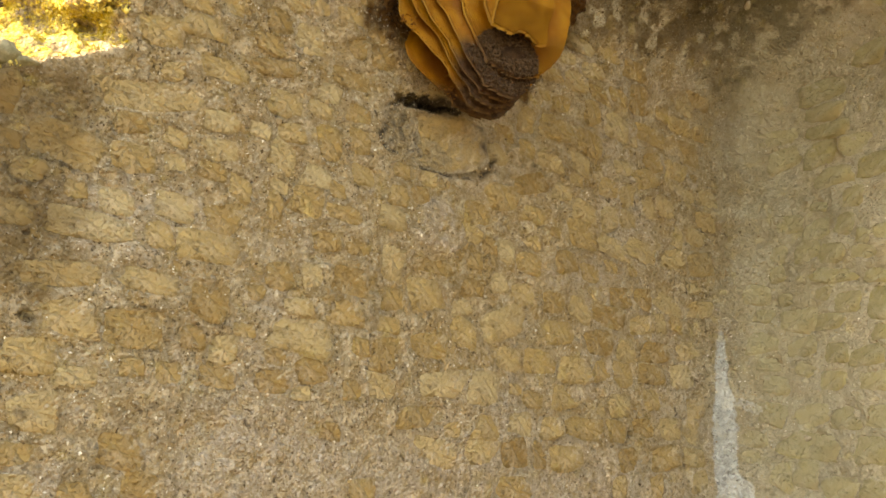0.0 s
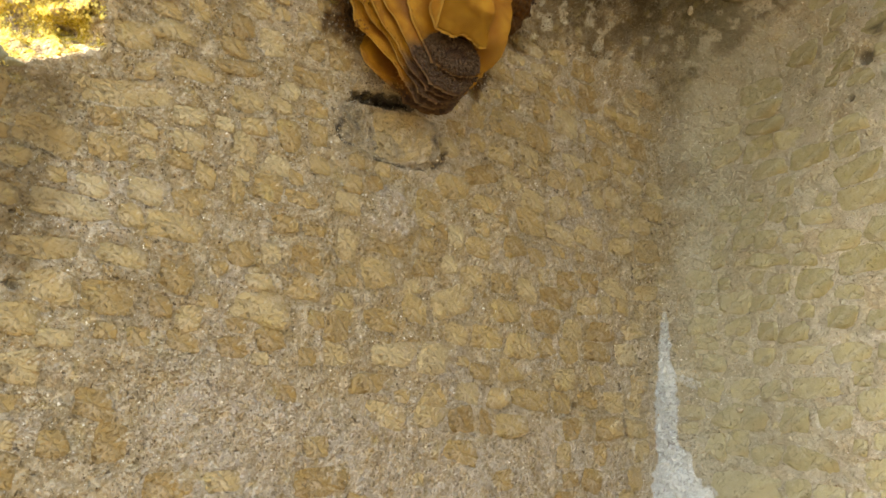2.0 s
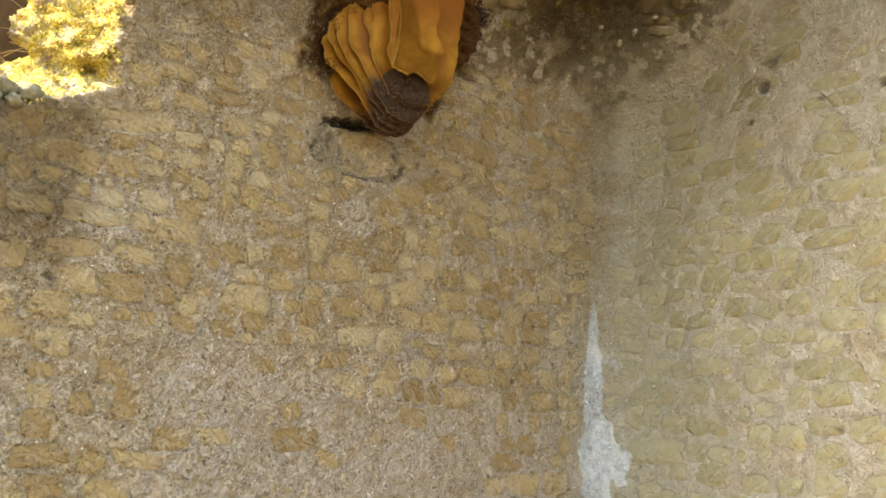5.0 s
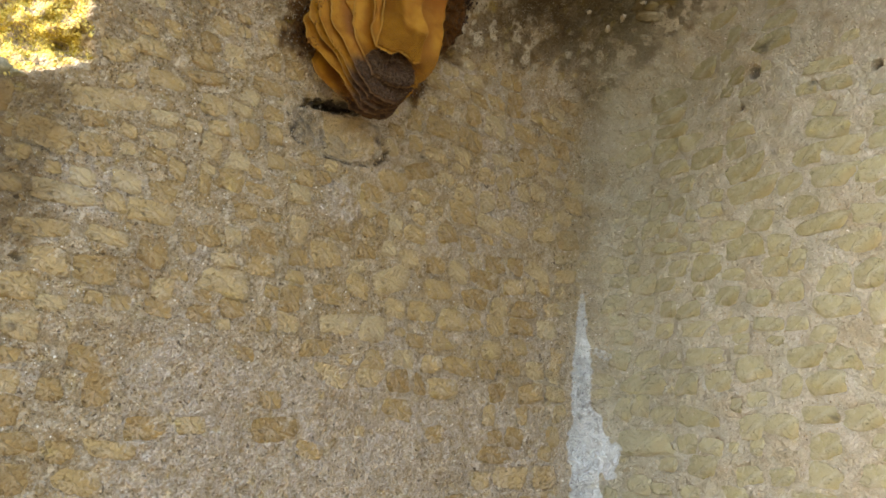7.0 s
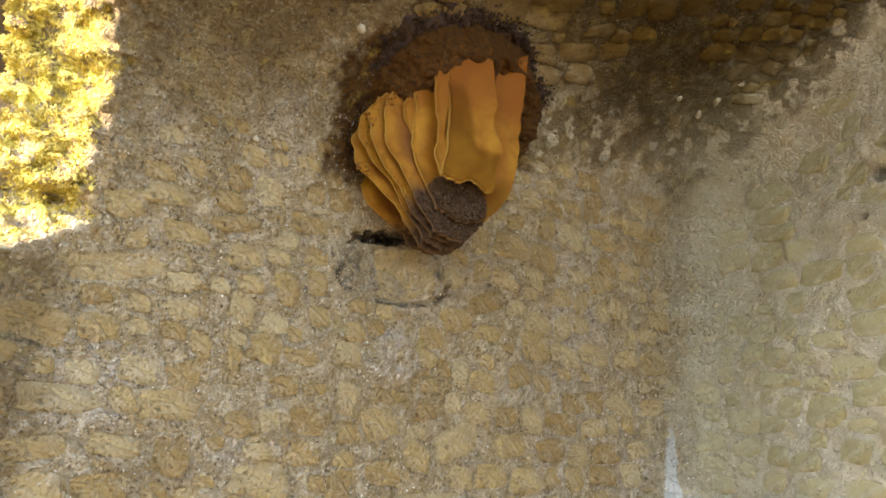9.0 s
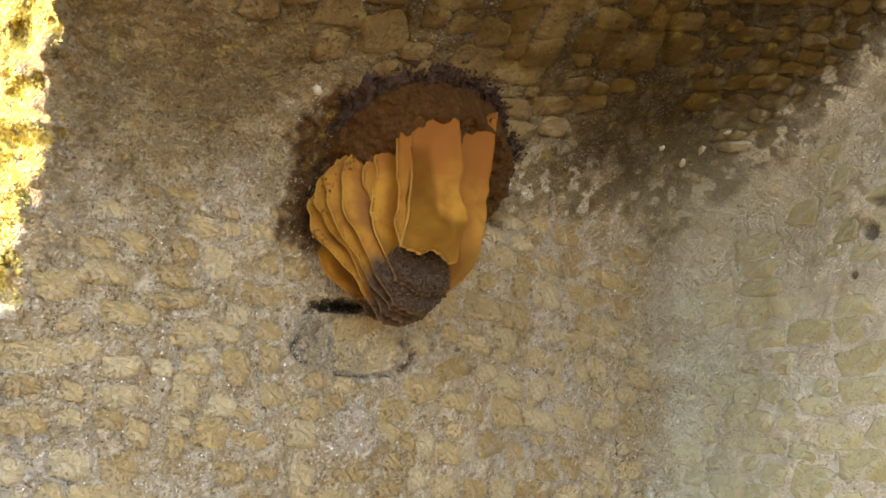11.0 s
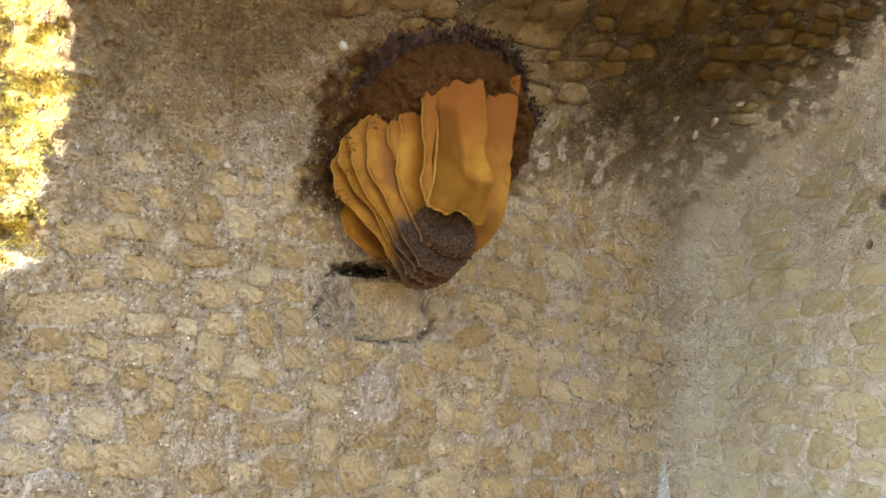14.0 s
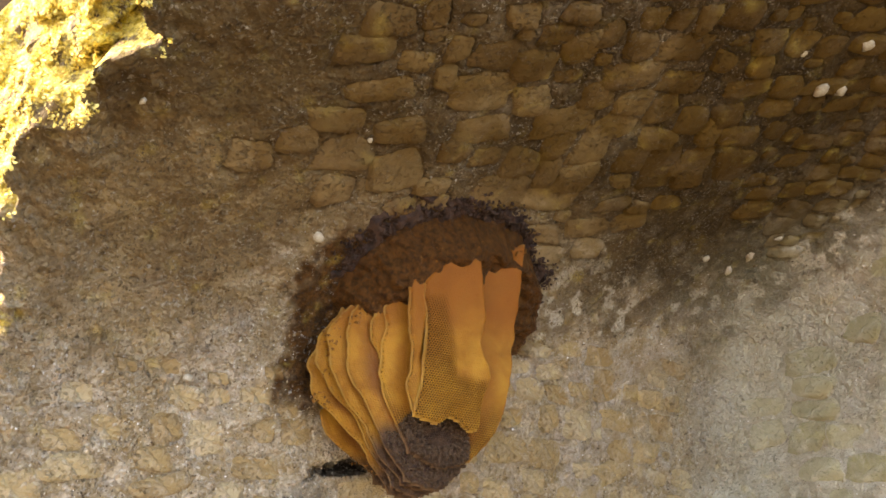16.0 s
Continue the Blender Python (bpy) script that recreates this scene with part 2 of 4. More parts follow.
# ---- materials ----
class Nodes:
    def __init__(self, name):
        self.m = bpy.data.materials.new(name)
        self.m.use_nodes = True
        self.t = self.m.node_tree
        self.b = self.t.nodes["Principled BSDF"]
        self.xyz = self.add("ShaderNodeTexCoord").outputs["Object"]

    def add(self, kind, **props):
        n = self.t.nodes.new(kind)
        for k, v in props.items():
            if k == "operation":
                n.operation = v
            elif k == "data_type":
                n.data_type = v
            elif k == "blend_type":
                n.blend_type = v
            elif k == "feature":
                n.feature = v
        return n

    def put(self, socket, v):
        if isinstance(v, bpy.types.NodeSocket):
            self.t.links.new(v, socket)
        else:
            socket.default_value = v

    def noise(self, scale, detail=4.0, rough=0.6, dist=0.0):
        n = self.add("ShaderNodeTexNoise")
        self.put(n.inputs["Vector"], self.xyz)
        n.inputs["Scale"].default_value, n.inputs["Detail"].default_value = scale, detail
        n.inputs["Roughness"].default_value, n.inputs["Distortion"].default_value = rough, dist
        return n.outputs["Fac"]

    def cells(self, scale, feature="F1"):
        n = self.add("ShaderNodeTexVoronoi", feature=feature)
        self.put(n.inputs["Vector"], self.xyz)
        n.inputs["Scale"].default_value = scale
        return n.outputs["Distance"], n.outputs["Color"] if feature == "F1" else None

    def ramp(self, v, a, b):
        n = self.add("ShaderNodeMapRange")
        self.put(n.inputs["Value"], v)
        n.inputs["From Min"].default_value, n.inputs["From Max"].default_value = a, b
        return n.outputs["Result"]

    def math(self, op, a, b=0.0):
        n = self.add("ShaderNodeMath", operation=op)
        self.put(n.inputs[0], a)
        self.put(n.inputs[1], b)
        return n.outputs[0]

    def mix(self, f, a, b, how="MIX"):
        n = self.add("ShaderNodeMix", data_type="RGBA", blend_type=how)
        self.put(n.inputs[0], f)
        for s, v in ((n.inputs[6], a), (n.inputs[7], b)):
            self.put(s, v if isinstance(v, bpy.types.NodeSocket) else (*v, 1.0))
        return n.outputs[2]

    def attr(self, name):
        n = self.add("ShaderNodeAttribute")
        n.attribute_name = name
        return n.outputs["Fac"]

    def finish(self, colour, rough=0.9, bump=None, strength=0.5, distance=0.004):
        self.put(self.b.inputs["Base Color"], colour)
        self.put(self.b.inputs["Roughness"], rough)
        self.b.inputs["Specular IOR Level"].default_value = 0.15
        if bump is not None:
            n = self.add("ShaderNodeBump")
            n.inputs["Strength"].default_value, n.inputs["Distance"].default_value = strength, distance
            self.put(n.inputs["Height"], bump)
            self.put(self.b.inputs["Normal"], n.outputs["Normal"])
        return self.m


def masonry_material():
    """Rubble and lime mortar: the stones' own faces, the mortar between and smeared over them, what stains both, and
    painted shade.
    """
    n = Nodes("rubble_masonry")
    fine = n.noise(420.0, 5.0, 0.7)
    mid = n.noise(95.0, 5.0, 0.65)
    chunk = n.noise(36.0, 4.0, 0.58, 0.15)
    flake = n.ramp(n.noise(26.0, 7.0, 0.66, 0.0), 0.475, 0.545)
    flat = n.math("SUBTRACT", 1.0, n.math("MULTIPLY", n.ramp(n.attr("stone"), 0.3, 0.8), 0.72))
    pore = n.math("MULTIPLY", n.ramp(n.noise(130.0, 2.5, 0.6, 0.4), 0.42, 0.32), n.ramp(n.noise(19.0, 3.0, 0.6), 0.38, 0.56))
    pit = n.math("MULTIPLY", n.ramp(n.noise(58.0, 2.5, 0.55, 0.6), 0.36, 0.29), n.ramp(n.noise(11.0, 3.0, 0.6), 0.40, 0.56))
    grain = n.math("MULTIPLY", n.ramp(n.noise(125.0, 2.0, 0.55, 0.15), 0.585, 0.655), n.ramp(n.noise(15.0, 3.0, 0.6), 0.40, 0.58))
    east, brown, pale = n.attr("east"), n.attr("brown"), n.attr("pale")
    # mortar
    lime = n.mix(n.ramp(n.noise(9.0, 5.0, 0.6, 0.6), 0.36, 0.64), (0.45, 0.325, 0.165), (0.53, 0.42, 0.275))
    lime = n.mix(n.math("MULTIPLY", flake, 0.7), lime, (0.63, 0.53, 0.39))
    lime = n.mix(n.math("MULTIPLY", n.ramp(n.noise(21.0, 6.0, 0.66), 0.46, 0.62), 0.45), lime, (0.33, 0.225, 0.105))
    lime = n.mix(n.math("MULTIPLY", pale, n.ramp(chunk, 0.36, 0.58)), lime, (0.63, 0.54, 0.44))
    gravel, which = n.cells(105.0)
    lime = n.mix(n.math("MULTIPLY", n.ramp(which, 0.55, 0.95), 0.40), lime, (0.68, 0.59, 0.46))
    lime = n.mix(n.math("MULTIPLY", n.ramp(which, 0.40, 0.08), 0.38), lime, (0.27, 0.185, 0.09))
    lime = n.mix(east, lime, n.mix(n.ramp(n.noise(15.0, 5.0, 0.62), 0.36, 0.66), (0.435, 0.390, 0.283), (0.56, 0.508, 0.40)))
    # stone
    tone = n.attr("tone")
    rock = n.mix(n.ramp(tone, 0.0, 0.5), (0.31, 0.200, 0.078), (0.44, 0.315, 0.145))
    rock = n.mix(n.ramp(tone, 0.55, 1.0), rock, (0.50, 0.395, 0.225))
    rock = n.mix(east, rock, n.mix(n.ramp(tone, 0.1, 0.9), (0.310, 0.278, 0.145), (0.400, 0.358, 0.205)))
    rock = n.mix(n.math("MULTIPLY", n.ramp(n.noise(26.0, 5.0, 0.65, 0.5), 0.40, 0.68), 0.55), rock, lime)
    wave = n.math("MULTIPLY", n.math("SUBTRACT", n.noise(46.0, 6.0, 0.66, 0.1), 0.5), n.math("SUBTRACT", 1.0, n.math("MULTIPLY", east, 0.35)))
    smear = n.math("ADD", n.math("MULTIPLY", n.math("SUBTRACT", n.noise(13.0, 3.0, 0.6), 0.5), 1.0), n.math("MULTIPLY", n.math("SUBTRACT", n.noise(4.2, 3.0, 0.6), 0.56), 2.2))
    wave = n.math("ADD", wave, n.math("MULTIPLY", smear, n.math("SUBTRACT", 1.0, n.math("MULTIPLY", brown, 0.75))))
    is_rock = n.ramp(n.math("ADD", n.attr("stone"), wave), 0.46, 0.60)
    col = n.mix(is_rock, lime, rock)
    col = n.mix(n.math("MULTIPLY", n.ramp(n.noise(5.5, 4.0, 0.6, 0.8), 0.50, 0.68), 0.35), col, (0.36, 0.23, 0.085))
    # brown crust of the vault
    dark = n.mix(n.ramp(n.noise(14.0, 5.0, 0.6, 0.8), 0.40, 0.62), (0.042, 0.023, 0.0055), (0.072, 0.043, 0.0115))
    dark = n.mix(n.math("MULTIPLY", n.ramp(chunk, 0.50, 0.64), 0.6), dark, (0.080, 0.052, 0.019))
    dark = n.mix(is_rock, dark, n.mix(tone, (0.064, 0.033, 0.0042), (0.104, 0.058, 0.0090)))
    mud_lit = n.mix(n.ramp(n.noise(6.5, 4.0, 0.6, 0.5), 0.38, 0.62), (0.155, 0.094, 0.036), (0.260, 0.182, 0.088))
    mud_lit = n.mix(n.math("MULTIPLY", n.ramp(chunk, 0.48, 0.66), 0.45), mud_lit, (0.22, 0.165, 0.09))
    # muddy crust, its lighter colour also carrying the light painted near the wall
    dark = n.mix(n.math("MULTIPLY", n.attr("mud_lit"), n.math("SUBTRACT", 1.0, n.math("MULTIPLY", n.attr("joint_shade"), 0.5))), dark, mud_lit)
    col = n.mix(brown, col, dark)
    col = n.mix(n.math("MULTIPLY", n.attr("flakes"), n.ramp(mid, 0.30, 0.50)), col, (0.60, 0.53, 0.41))
    # mixes the corner's shade into the colour
    col = n.mix(n.math("MULTIPLY", n.attr("corner_shade"), 0.45), col, (0.305, 0.280, 0.190))
    run = n.math("ADD", n.attr("white"), n.math("MULTIPLY", n.math("SUBTRACT", n.noise(50.0, 6.0, 0.7, 0.1), 0.5), 0.75))
    col = n.mix(n.math("MULTIPLY", n.ramp(run, 0.34, 0.72), 0.92), col, n.mix(n.ramp(chunk, 0.35, 0.6), (0.54, 0.57, 0.565), (0.66, 0.69, 0.685)))
    root = n.mix(n.ramp(n.noise(55.0, 5.0, 0.7), 0.40, 0.62), (0.055, 0.024, 0.006), (0.125, 0.057, 0.013))
    col = n.mix(n.attr("nest"), col, root)
    col = n.mix(n.math("MULTIPLY", n.attr("grime"), n.ramp(n.noise(28.0, 5.0, 0.65), 0.30, 0.62)), col, (0.22, 0.190, 0.140))
    # puts the shade of gaps, cracks and hollows into the colour
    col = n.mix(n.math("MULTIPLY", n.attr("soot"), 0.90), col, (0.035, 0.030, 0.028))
    lich = n.mix(n.ramp(n.noise(70.0, 5.0, 0.7), 0.38, 0.60), (0.54, 0.39, 0.03), (0.84, 0.68, 0.17))
    col = n.mix(n.math("MULTIPLY", n.attr("lichen"), n.ramp(n.noise(17.0, 6.0, 0.75), 0.42, 0.54)), col, lich)
    quiet = n.math("SUBTRACT", 1.0, n.math("MULTIPLY", east, 0.6))
    # open joints, pores and pits painted dark to carry their shade; pale grains
    col = n.mix(n.math("MULTIPLY", n.math("MULTIPLY", n.attr("joint_shade"), n.math("ADD", 0.75, n.math("MULTIPLY", brown, 0.25))), n.math("MULTIPLY", quiet, n.ramp(n.noise(60.0, 4.0, 0.7), 0.40, 0.62))), col, (0.085, 0.058, 0.032))
    col = n.mix(n.math("MULTIPLY", n.math("MULTIPLY", pore, 0.55), n.math("MULTIPLY", quiet, flat)), col, (0.07, 0.05, 0.03))
    col = n.mix(n.math("MULTIPLY", n.math("MULTIPLY", pit, 0.7), n.math("MULTIPLY", quiet, flat)), col, (0.06, 0.042, 0.025))
    bright = n.mix(n.math("SUBTRACT", 0.62, n.math("MULTIPLY", brown, 0.36)), col, (0.82, 0.76, 0.64))
    col = n.mix(n.math("MULTIPLY", n.math("MULTIPLY", grain, 0.8), n.math("MULTIPLY", quiet, flat)), col, bright)
    col = n.mix(n.ramp(fine, 0.28, 0.72), n.mix(0.13, col, (0.0, 0.0, 0.0)), col)
    height = n.math("MULTIPLY", n.math("ADD", n.math("MULTIPLY", mid, 0.5), n.math("MULTIPLY", chunk, 1.5)), flat)
    height = n.math("ADD", height, n.math("MULTIPLY", fine, 0.10))
    height = n.math("ADD", height, n.math("MULTIPLY", n.ramp(gravel, 0.6, 0.1), n.math("SUBTRACT", 0.45, n.math("MULTIPLY", is_rock, 0.38))))
    height = n.math("ADD", height, n.math("MULTIPLY", n.math("MULTIPLY", flake, 0.35), n.math("SUBTRACT", 1.0, n.math("MULTIPLY", is_rock, 0.7))))
    height = n.math("SUBTRACT", n.math("ADD", height, n.math("MULTIPLY", grain, 0.4)), n.math("ADD", n.math("MULTIPLY", pore, 0.6), n.math("MULTIPLY", pit, 1.0)))
    height = n.math("ADD", height, n.math("MULTIPLY", is_rock, 0.18))
    height = n.math("MULTIPLY", height, n.math("SUBTRACT", 1.0, n.math("MAXIMUM", n.math("MULTIPLY", east, 0.58), n.math("MULTIPLY", brown, 0.40))))
    return n.finish(col, 0.92, height, 1.0, 0.017)


M_MORTAR = masonry_material()


def simple_material(name, a, b, scale=40.0, rough=0.85, bump=0.5, distance=0.004):
    n = Nodes(name)
    t = n.noise(scale, 5.0, 0.65, 0.3)
    f = n.noise(scale * 6, 4.0, 0.7)
    col = n.mix(n.ramp(t, 0.36, 0.64), a, b)
    col = n.mix(n.ramp(f, 0.3, 0.7), n.mix(0.25, col, (0.0, 0.0, 0.0)), col)
    return n.finish(col, rough, n.math("ADD", t, n.math("MULTIPLY", f, 0.4)), bump, distance)


def grit_material():
    n = Nodes("mortar_grit")
    pick = n.add("ShaderNodeNewGeometry").outputs["Random Per Island"]
    col = n.mix(n.ramp(pick, 0.0, 0.30), (0.12, 0.085, 0.050), (0.40, 0.30, 0.175))
    col = n.mix(n.ramp(pick, 0.45, 0.95), col, (0.60, 0.52, 0.40))
    col = n.mix(n.ramp(pick, 0.93, 0.95), col, (0.80, 0.75, 0.65))
    col = n.mix(n.math("MULTIPLY", n.attr("brown"), 0.90), col, (0.085, 0.055, 0.022))
    return n.finish(col, 0.85)


M_GRIT = grit_material()
M_PALE = simple_material("pale_chalk", (0.36, 0.30, 0.21), (0.50, 0.44, 0.33), 90.0)
M_LICHEN = simple_material("yellow_lichen", (0.58, 0.43, 0.060), (0.85, 0.73, 0.27), 28.0)
M_PROPOLIS = simple_material("propolis", (0.034, 0.013, 0.0025), (0.120, 0.047, 0.007), 90.0, 0.6, 0.9, 0.008)
M_SOOTY = simple_material("sooty_crust", (0.022, 0.014, 0.012), (0.075, 0.040, 0.025), 70.0, 0.65, 0.8, 0.005)
M_GROUND = simple_material("sandy_ground", (0.090, 0.066, 0.033), (0.145, 0.106, 0.058), 3.0)
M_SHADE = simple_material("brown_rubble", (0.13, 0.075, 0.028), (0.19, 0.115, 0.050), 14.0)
M_SILL = simple_material("grey_green_stone", (0.20, 0.185, 0.11), (0.36, 0.32, 0.21), 40.0)
M_STALK = simple_material("dry_stalk", (0.42, 0.27, 0.10), (0.55, 0.38, 0.17), 30.0)
M_FRAY = simple_material("frayed_wax", (0.10, 0.040, 0.006), (0.30, 0.13, 0.02), 160.0, 0.7)
M_CRUMB = simple_material("dark_crumb", (0.030, 0.016, 0.008), (0.105, 0.062, 0.033), 160.0, 0.7)


def wax_material():
    n = Nodes("beeswax")
    big = n.noise(17.0, 4.0, 0.6, 0.4)
    small = n.noise(110.0, 4.0, 0.6)
    col = n.mix(n.ramp(big, 0.35, 0.65), (0.235, 0.096, 0.007), (0.36, 0.172, 0.017))
    col = n.mix(n.math("MULTIPLY", n.attr("old"), 0.85), col, (0.21, 0.062, 0.0035))
    # pale rims: fresh wax, and the lit edges of the sheets painted in
    col = n.mix(n.math("MULTIPLY", n.attr("edge"), 0.35), col, (0.46, 0.27, 0.06))
    # cell bottoms coloured dark, putting the shade of their depth into the wax
    col = n.mix(n.attr("hole"), col, n.mix(0.95, col, (0.060, 0.024, 0.005)))
    brood = n.mix(n.ramp(n.noise(60.0, 4.0, 0.6), 0.4, 0.6), (0.034, 0.017, 0.009), (0.075, 0.040, 0.020))
    col = n.mix(n.attr("brood"), col, n.mix(n.math("MULTIPLY", n.attr("edge"), 0.45), brood, (0.16, 0.085, 0.030)))
    n.b.inputs["Subsurface Weight"].default_value = 0.22
    n.b.inputs["Subsurface Radius"].default_value = (0.012, 0.006, 0.002)
    comb, _ = n.cells(185.0)
    m = n.finish(col, 0.55, n.math("ADD", n.math("ADD", big, small), n.math("MULTIPLY", comb, 0.5)), 0.35, 0.003)
    n.b.inputs["Specular IOR Level"].default_value = 0.12
    return m


M_WAX = wax_material()


# ---- mesh helpers ----
def mesh_of(name, verts, loops, sizes, mats, index=None, attrs=None, smooth_shade=True):
    me = bpy.data.meshes.new(name)
    me.vertices.add(len(verts))
    me.vertices.foreach_set("co", np.ascontiguousarray(verts, dtype=np.float32).ravel())
    me.loops.add(len(loops))
    me.loops.foreach_set("vertex_index", np.asarray(loops, dtype=np.int32))
    me.polygons.add(len(sizes))
    starts = np.concatenate([[0], np.cumsum(sizes)[:-1]]).astype(np.int32)
    me.polygons.foreach_set("loop_start", starts)
    me.update(calc_edges=True)
    for m in mats:
        me.materials.append(m)
    if index is not None:
        me.polygons.foreach_set("material_index", np.asarray(index, dtype=np.int32))
    me.polygons.foreach_set("use_smooth", np.full(len(sizes), smooth_shade))
    for key, value in (attrs or {}).items():
        a = me.attributes.new(key, 'FLOAT', 'POINT')
        a.data.foreach_set("value", np.ascontiguousarray(value, dtype=np.float32))
    me.validate()
    return me


def put(name, me, parent=None, **tags):
    ob = new(name, me)
    if parent is not None:
        ob.parent = parent
    return tagged(ob, **tags)


def part(name, bm, material, parent, label=""):
    me = bpy.data.meshes.new(name)
    bm.to_mesh(me)
    bm.free()
    me.materials.append(material)
    me.polygons.foreach_set("use_smooth", np.full(len(me.polygons), True))
    return put(name, me, parent, label=label)


# ---- stones: where each lies on its surface, and its shape ----
# (along, up, width, height) of the stones that stand out
CEILING_A = [(1.24, 1.66, 0.09, 0.06), (1.30, 1.60, 0.13, 0.08), (1.42, 1.65, 0.07, 0.07), (1.34, 1.70, 0.09, 0.07), (1.54, 1.75, 0.08, 0.06), (1.55, 1.83, 0.12, 0.06), (1.63, 1.80, 0.08, 0.06),
             (1.71, 1.84, 0.07, 0.07), (1.68, 1.90, 0.11, 0.05), (1.59, 1.95, 0.11, 0.06), (1.49, 1.88, 0.07, 0.06), (1.81, 1.87, 0.07, 0.07), (1.88, 1.89, 0.05, 0.08), (1.65, 1.73, 0.11, 0.06),
             (1.53, 1.67, 0.12, 0.07), (1.57, 1.62, 0.07, 0.07), (1.66, 1.67, 0.09, 0.08), (1.39, 1.54, 0.12, 0.06), (1.38, 1.47, 0.07, 0.06), (1.46, 1.50, 0.07, 0.05), (1.58, 1.46, 0.13, 0.10),
             (1.63, 1.56, 0.05, 0.08), (1.71, 1.59, 0.11, 0.09), (1.79, 1.71, 0.07, 0.07)]
CEILING_B = [(1.88, 1.75, 0.09, 0.12), (1.79, 1.79, 0.09, 0.05), (1.94, 1.82, 0.10, 0.07), (1.97, 1.79, 0.07, 0.09), (1.20, 1.57, 0.04, 0.05), (1.87, 1.94, 0.08, 0.06), (2.06, 1.89, 0.12, 0.10),
             (1.21, 1.75, 0.06, 0.05), (1.30, 1.77, 0.06, 0.05), (1.29, 1.83, 0.07, 0.04), (1.40, 1.85, 0.05, 0.06), (1.38, 1.79, 0.08, 0.07), (1.55, 1.54, 0.08, 0.07), (1.71, 1.52, 0.12, 0.07),
             (1.02, 1.58, 0.08, 0.06), (1.03, 1.52, 0.10, 0.06), (1.17, 1.63, 0.04, 0.05), (1.12, 1.47, 0.11, 0.05), (1.11, 1.38, 0.10, 0.05), (1.23, 1.43, 0.10, 0.06), (1.08, 1.31, 0.07, 0.05),
             (1.18, 1.33, 0.10, 0.07), (1.31, 1.36, 0.10, 0.10), (1.24, 1.26, 0.07, 0.07)]
EAST_A = [(-1.59, 3.65, 0.11, 0.07), (-1.49, 3.61, 0.09, 0.07), (-1.19, 3.46, 0.14, 0.07), (-1.12, 3.38, 0.15, 0.09), (-1.06, 3.46, 0.11, 0.08), (-0.99, 3.35, 0.09, 0.08), (-1.02, 3.28, 0.13, 0.07),
          (-0.92, 3.28, 0.07, 0.08), (-1.16, 3.28, 0.10, 0.05), (-1.21, 3.21, 0.13, 0.07), (-1.07, 3.19, 0.10, 0.07), (-0.95, 3.18, 0.10, 0.08), (-1.17, 3.10, 0.14, 0.06), (-1.02, 3.08, 0.11, 0.05),
          (-1.35, 3.19, 0.11, 0.06), (-1.56, 3.24, 0.12, 0.06), (-1.45, 3.21, 0.09, 0.06), (-1.30, 3.42, 0.09, 0.05), (-1.45, 3.52, 0.09, 0.07), (-1.52, 3.55, 0.09, 0.08), (-1.63, 3.56, 0.07, 0.06),
          (-1.64, 3.49, 0.06, 0.06), (-1.71, 3.43, 0.12, 0.07)]
EAST_B = [(-1.57, 3.33, 0.13, 0.08), (-1.46, 3.31, 0.10, 0.05), (-1.40, 3.36, 0.09, 0.07), (-1.69, 3.36, 0.08, 0.05), (-1.67, 3.20, 0.09, 0.05), (-1.34, 3.50, 0.09, 0.04), (-1.26, 3.55, 0.10, 0.06),
          (-1.46, 3.13, 0.09, 0.06), (-1.32, 3.11, 0.12, 0.06), (-1.52, 2.73, 0.27, 0.10), (-1.29, 2.79, 0.17, 0.07), (-1.09, 2.75, 0.10, 0.08), (-0.98, 2.75, 0.12, 0.07), (-0.86, 2.77, 0.11, 0.06),
          (-0.73, 2.75, 0.11, 0.07), (-0.85, 2.59, 0.12, 0.08), (-0.69, 2.59, 0.10, 0.07), (-1.09, 2.60, 0.10, 0.06), (-1.07, 2.94, 0.13, 0.09), (-1.61, 3.40, 0.06, 0.04)]
NORTH_A = [(0.85, 3.38, 0.07, 0.05), (0.95, 3.39, 0.07, 0.08), (1.03, 3.43, 0.06, 0.06), (0.84, 3.32, 0.07, 0.07), (1.05, 3.35, 0.07, 0.06), (0.93, 3.30, 0.07, 0.05), (0.92, 3.24, 0.08, 0.07),
           (1.01, 3.24, 0.10, 0.04), (0.84, 3.20, 0.04, 0.06), (1.06, 3.17, 0.07, 0.03), (1.16, 3.17, 0.07, 0.09), (0.96, 3.08, 0.05, 0.05), (1.05, 3.09, 0.11, 0.07), (0.88, 3.06, 0.07, 0.06),
           (1.18, 3.09, 0.07, 0.06), (1.22, 3.36, 0.06, 0.05), (1.42, 3.38, 0.10, 0.06), (1.50, 3.45, 0.12, 0.08), (1.59, 3.52, 0.14, 0.06), (1.62, 3.44, 0.09, 0.05), (1.40, 3.32, 0.08, 0.05),
           (1.51, 3.22, 0.06, 0.06), (1.61, 3.30, 0.09, 0.06), (1.30, 3.20, 0.11, 0.04)]
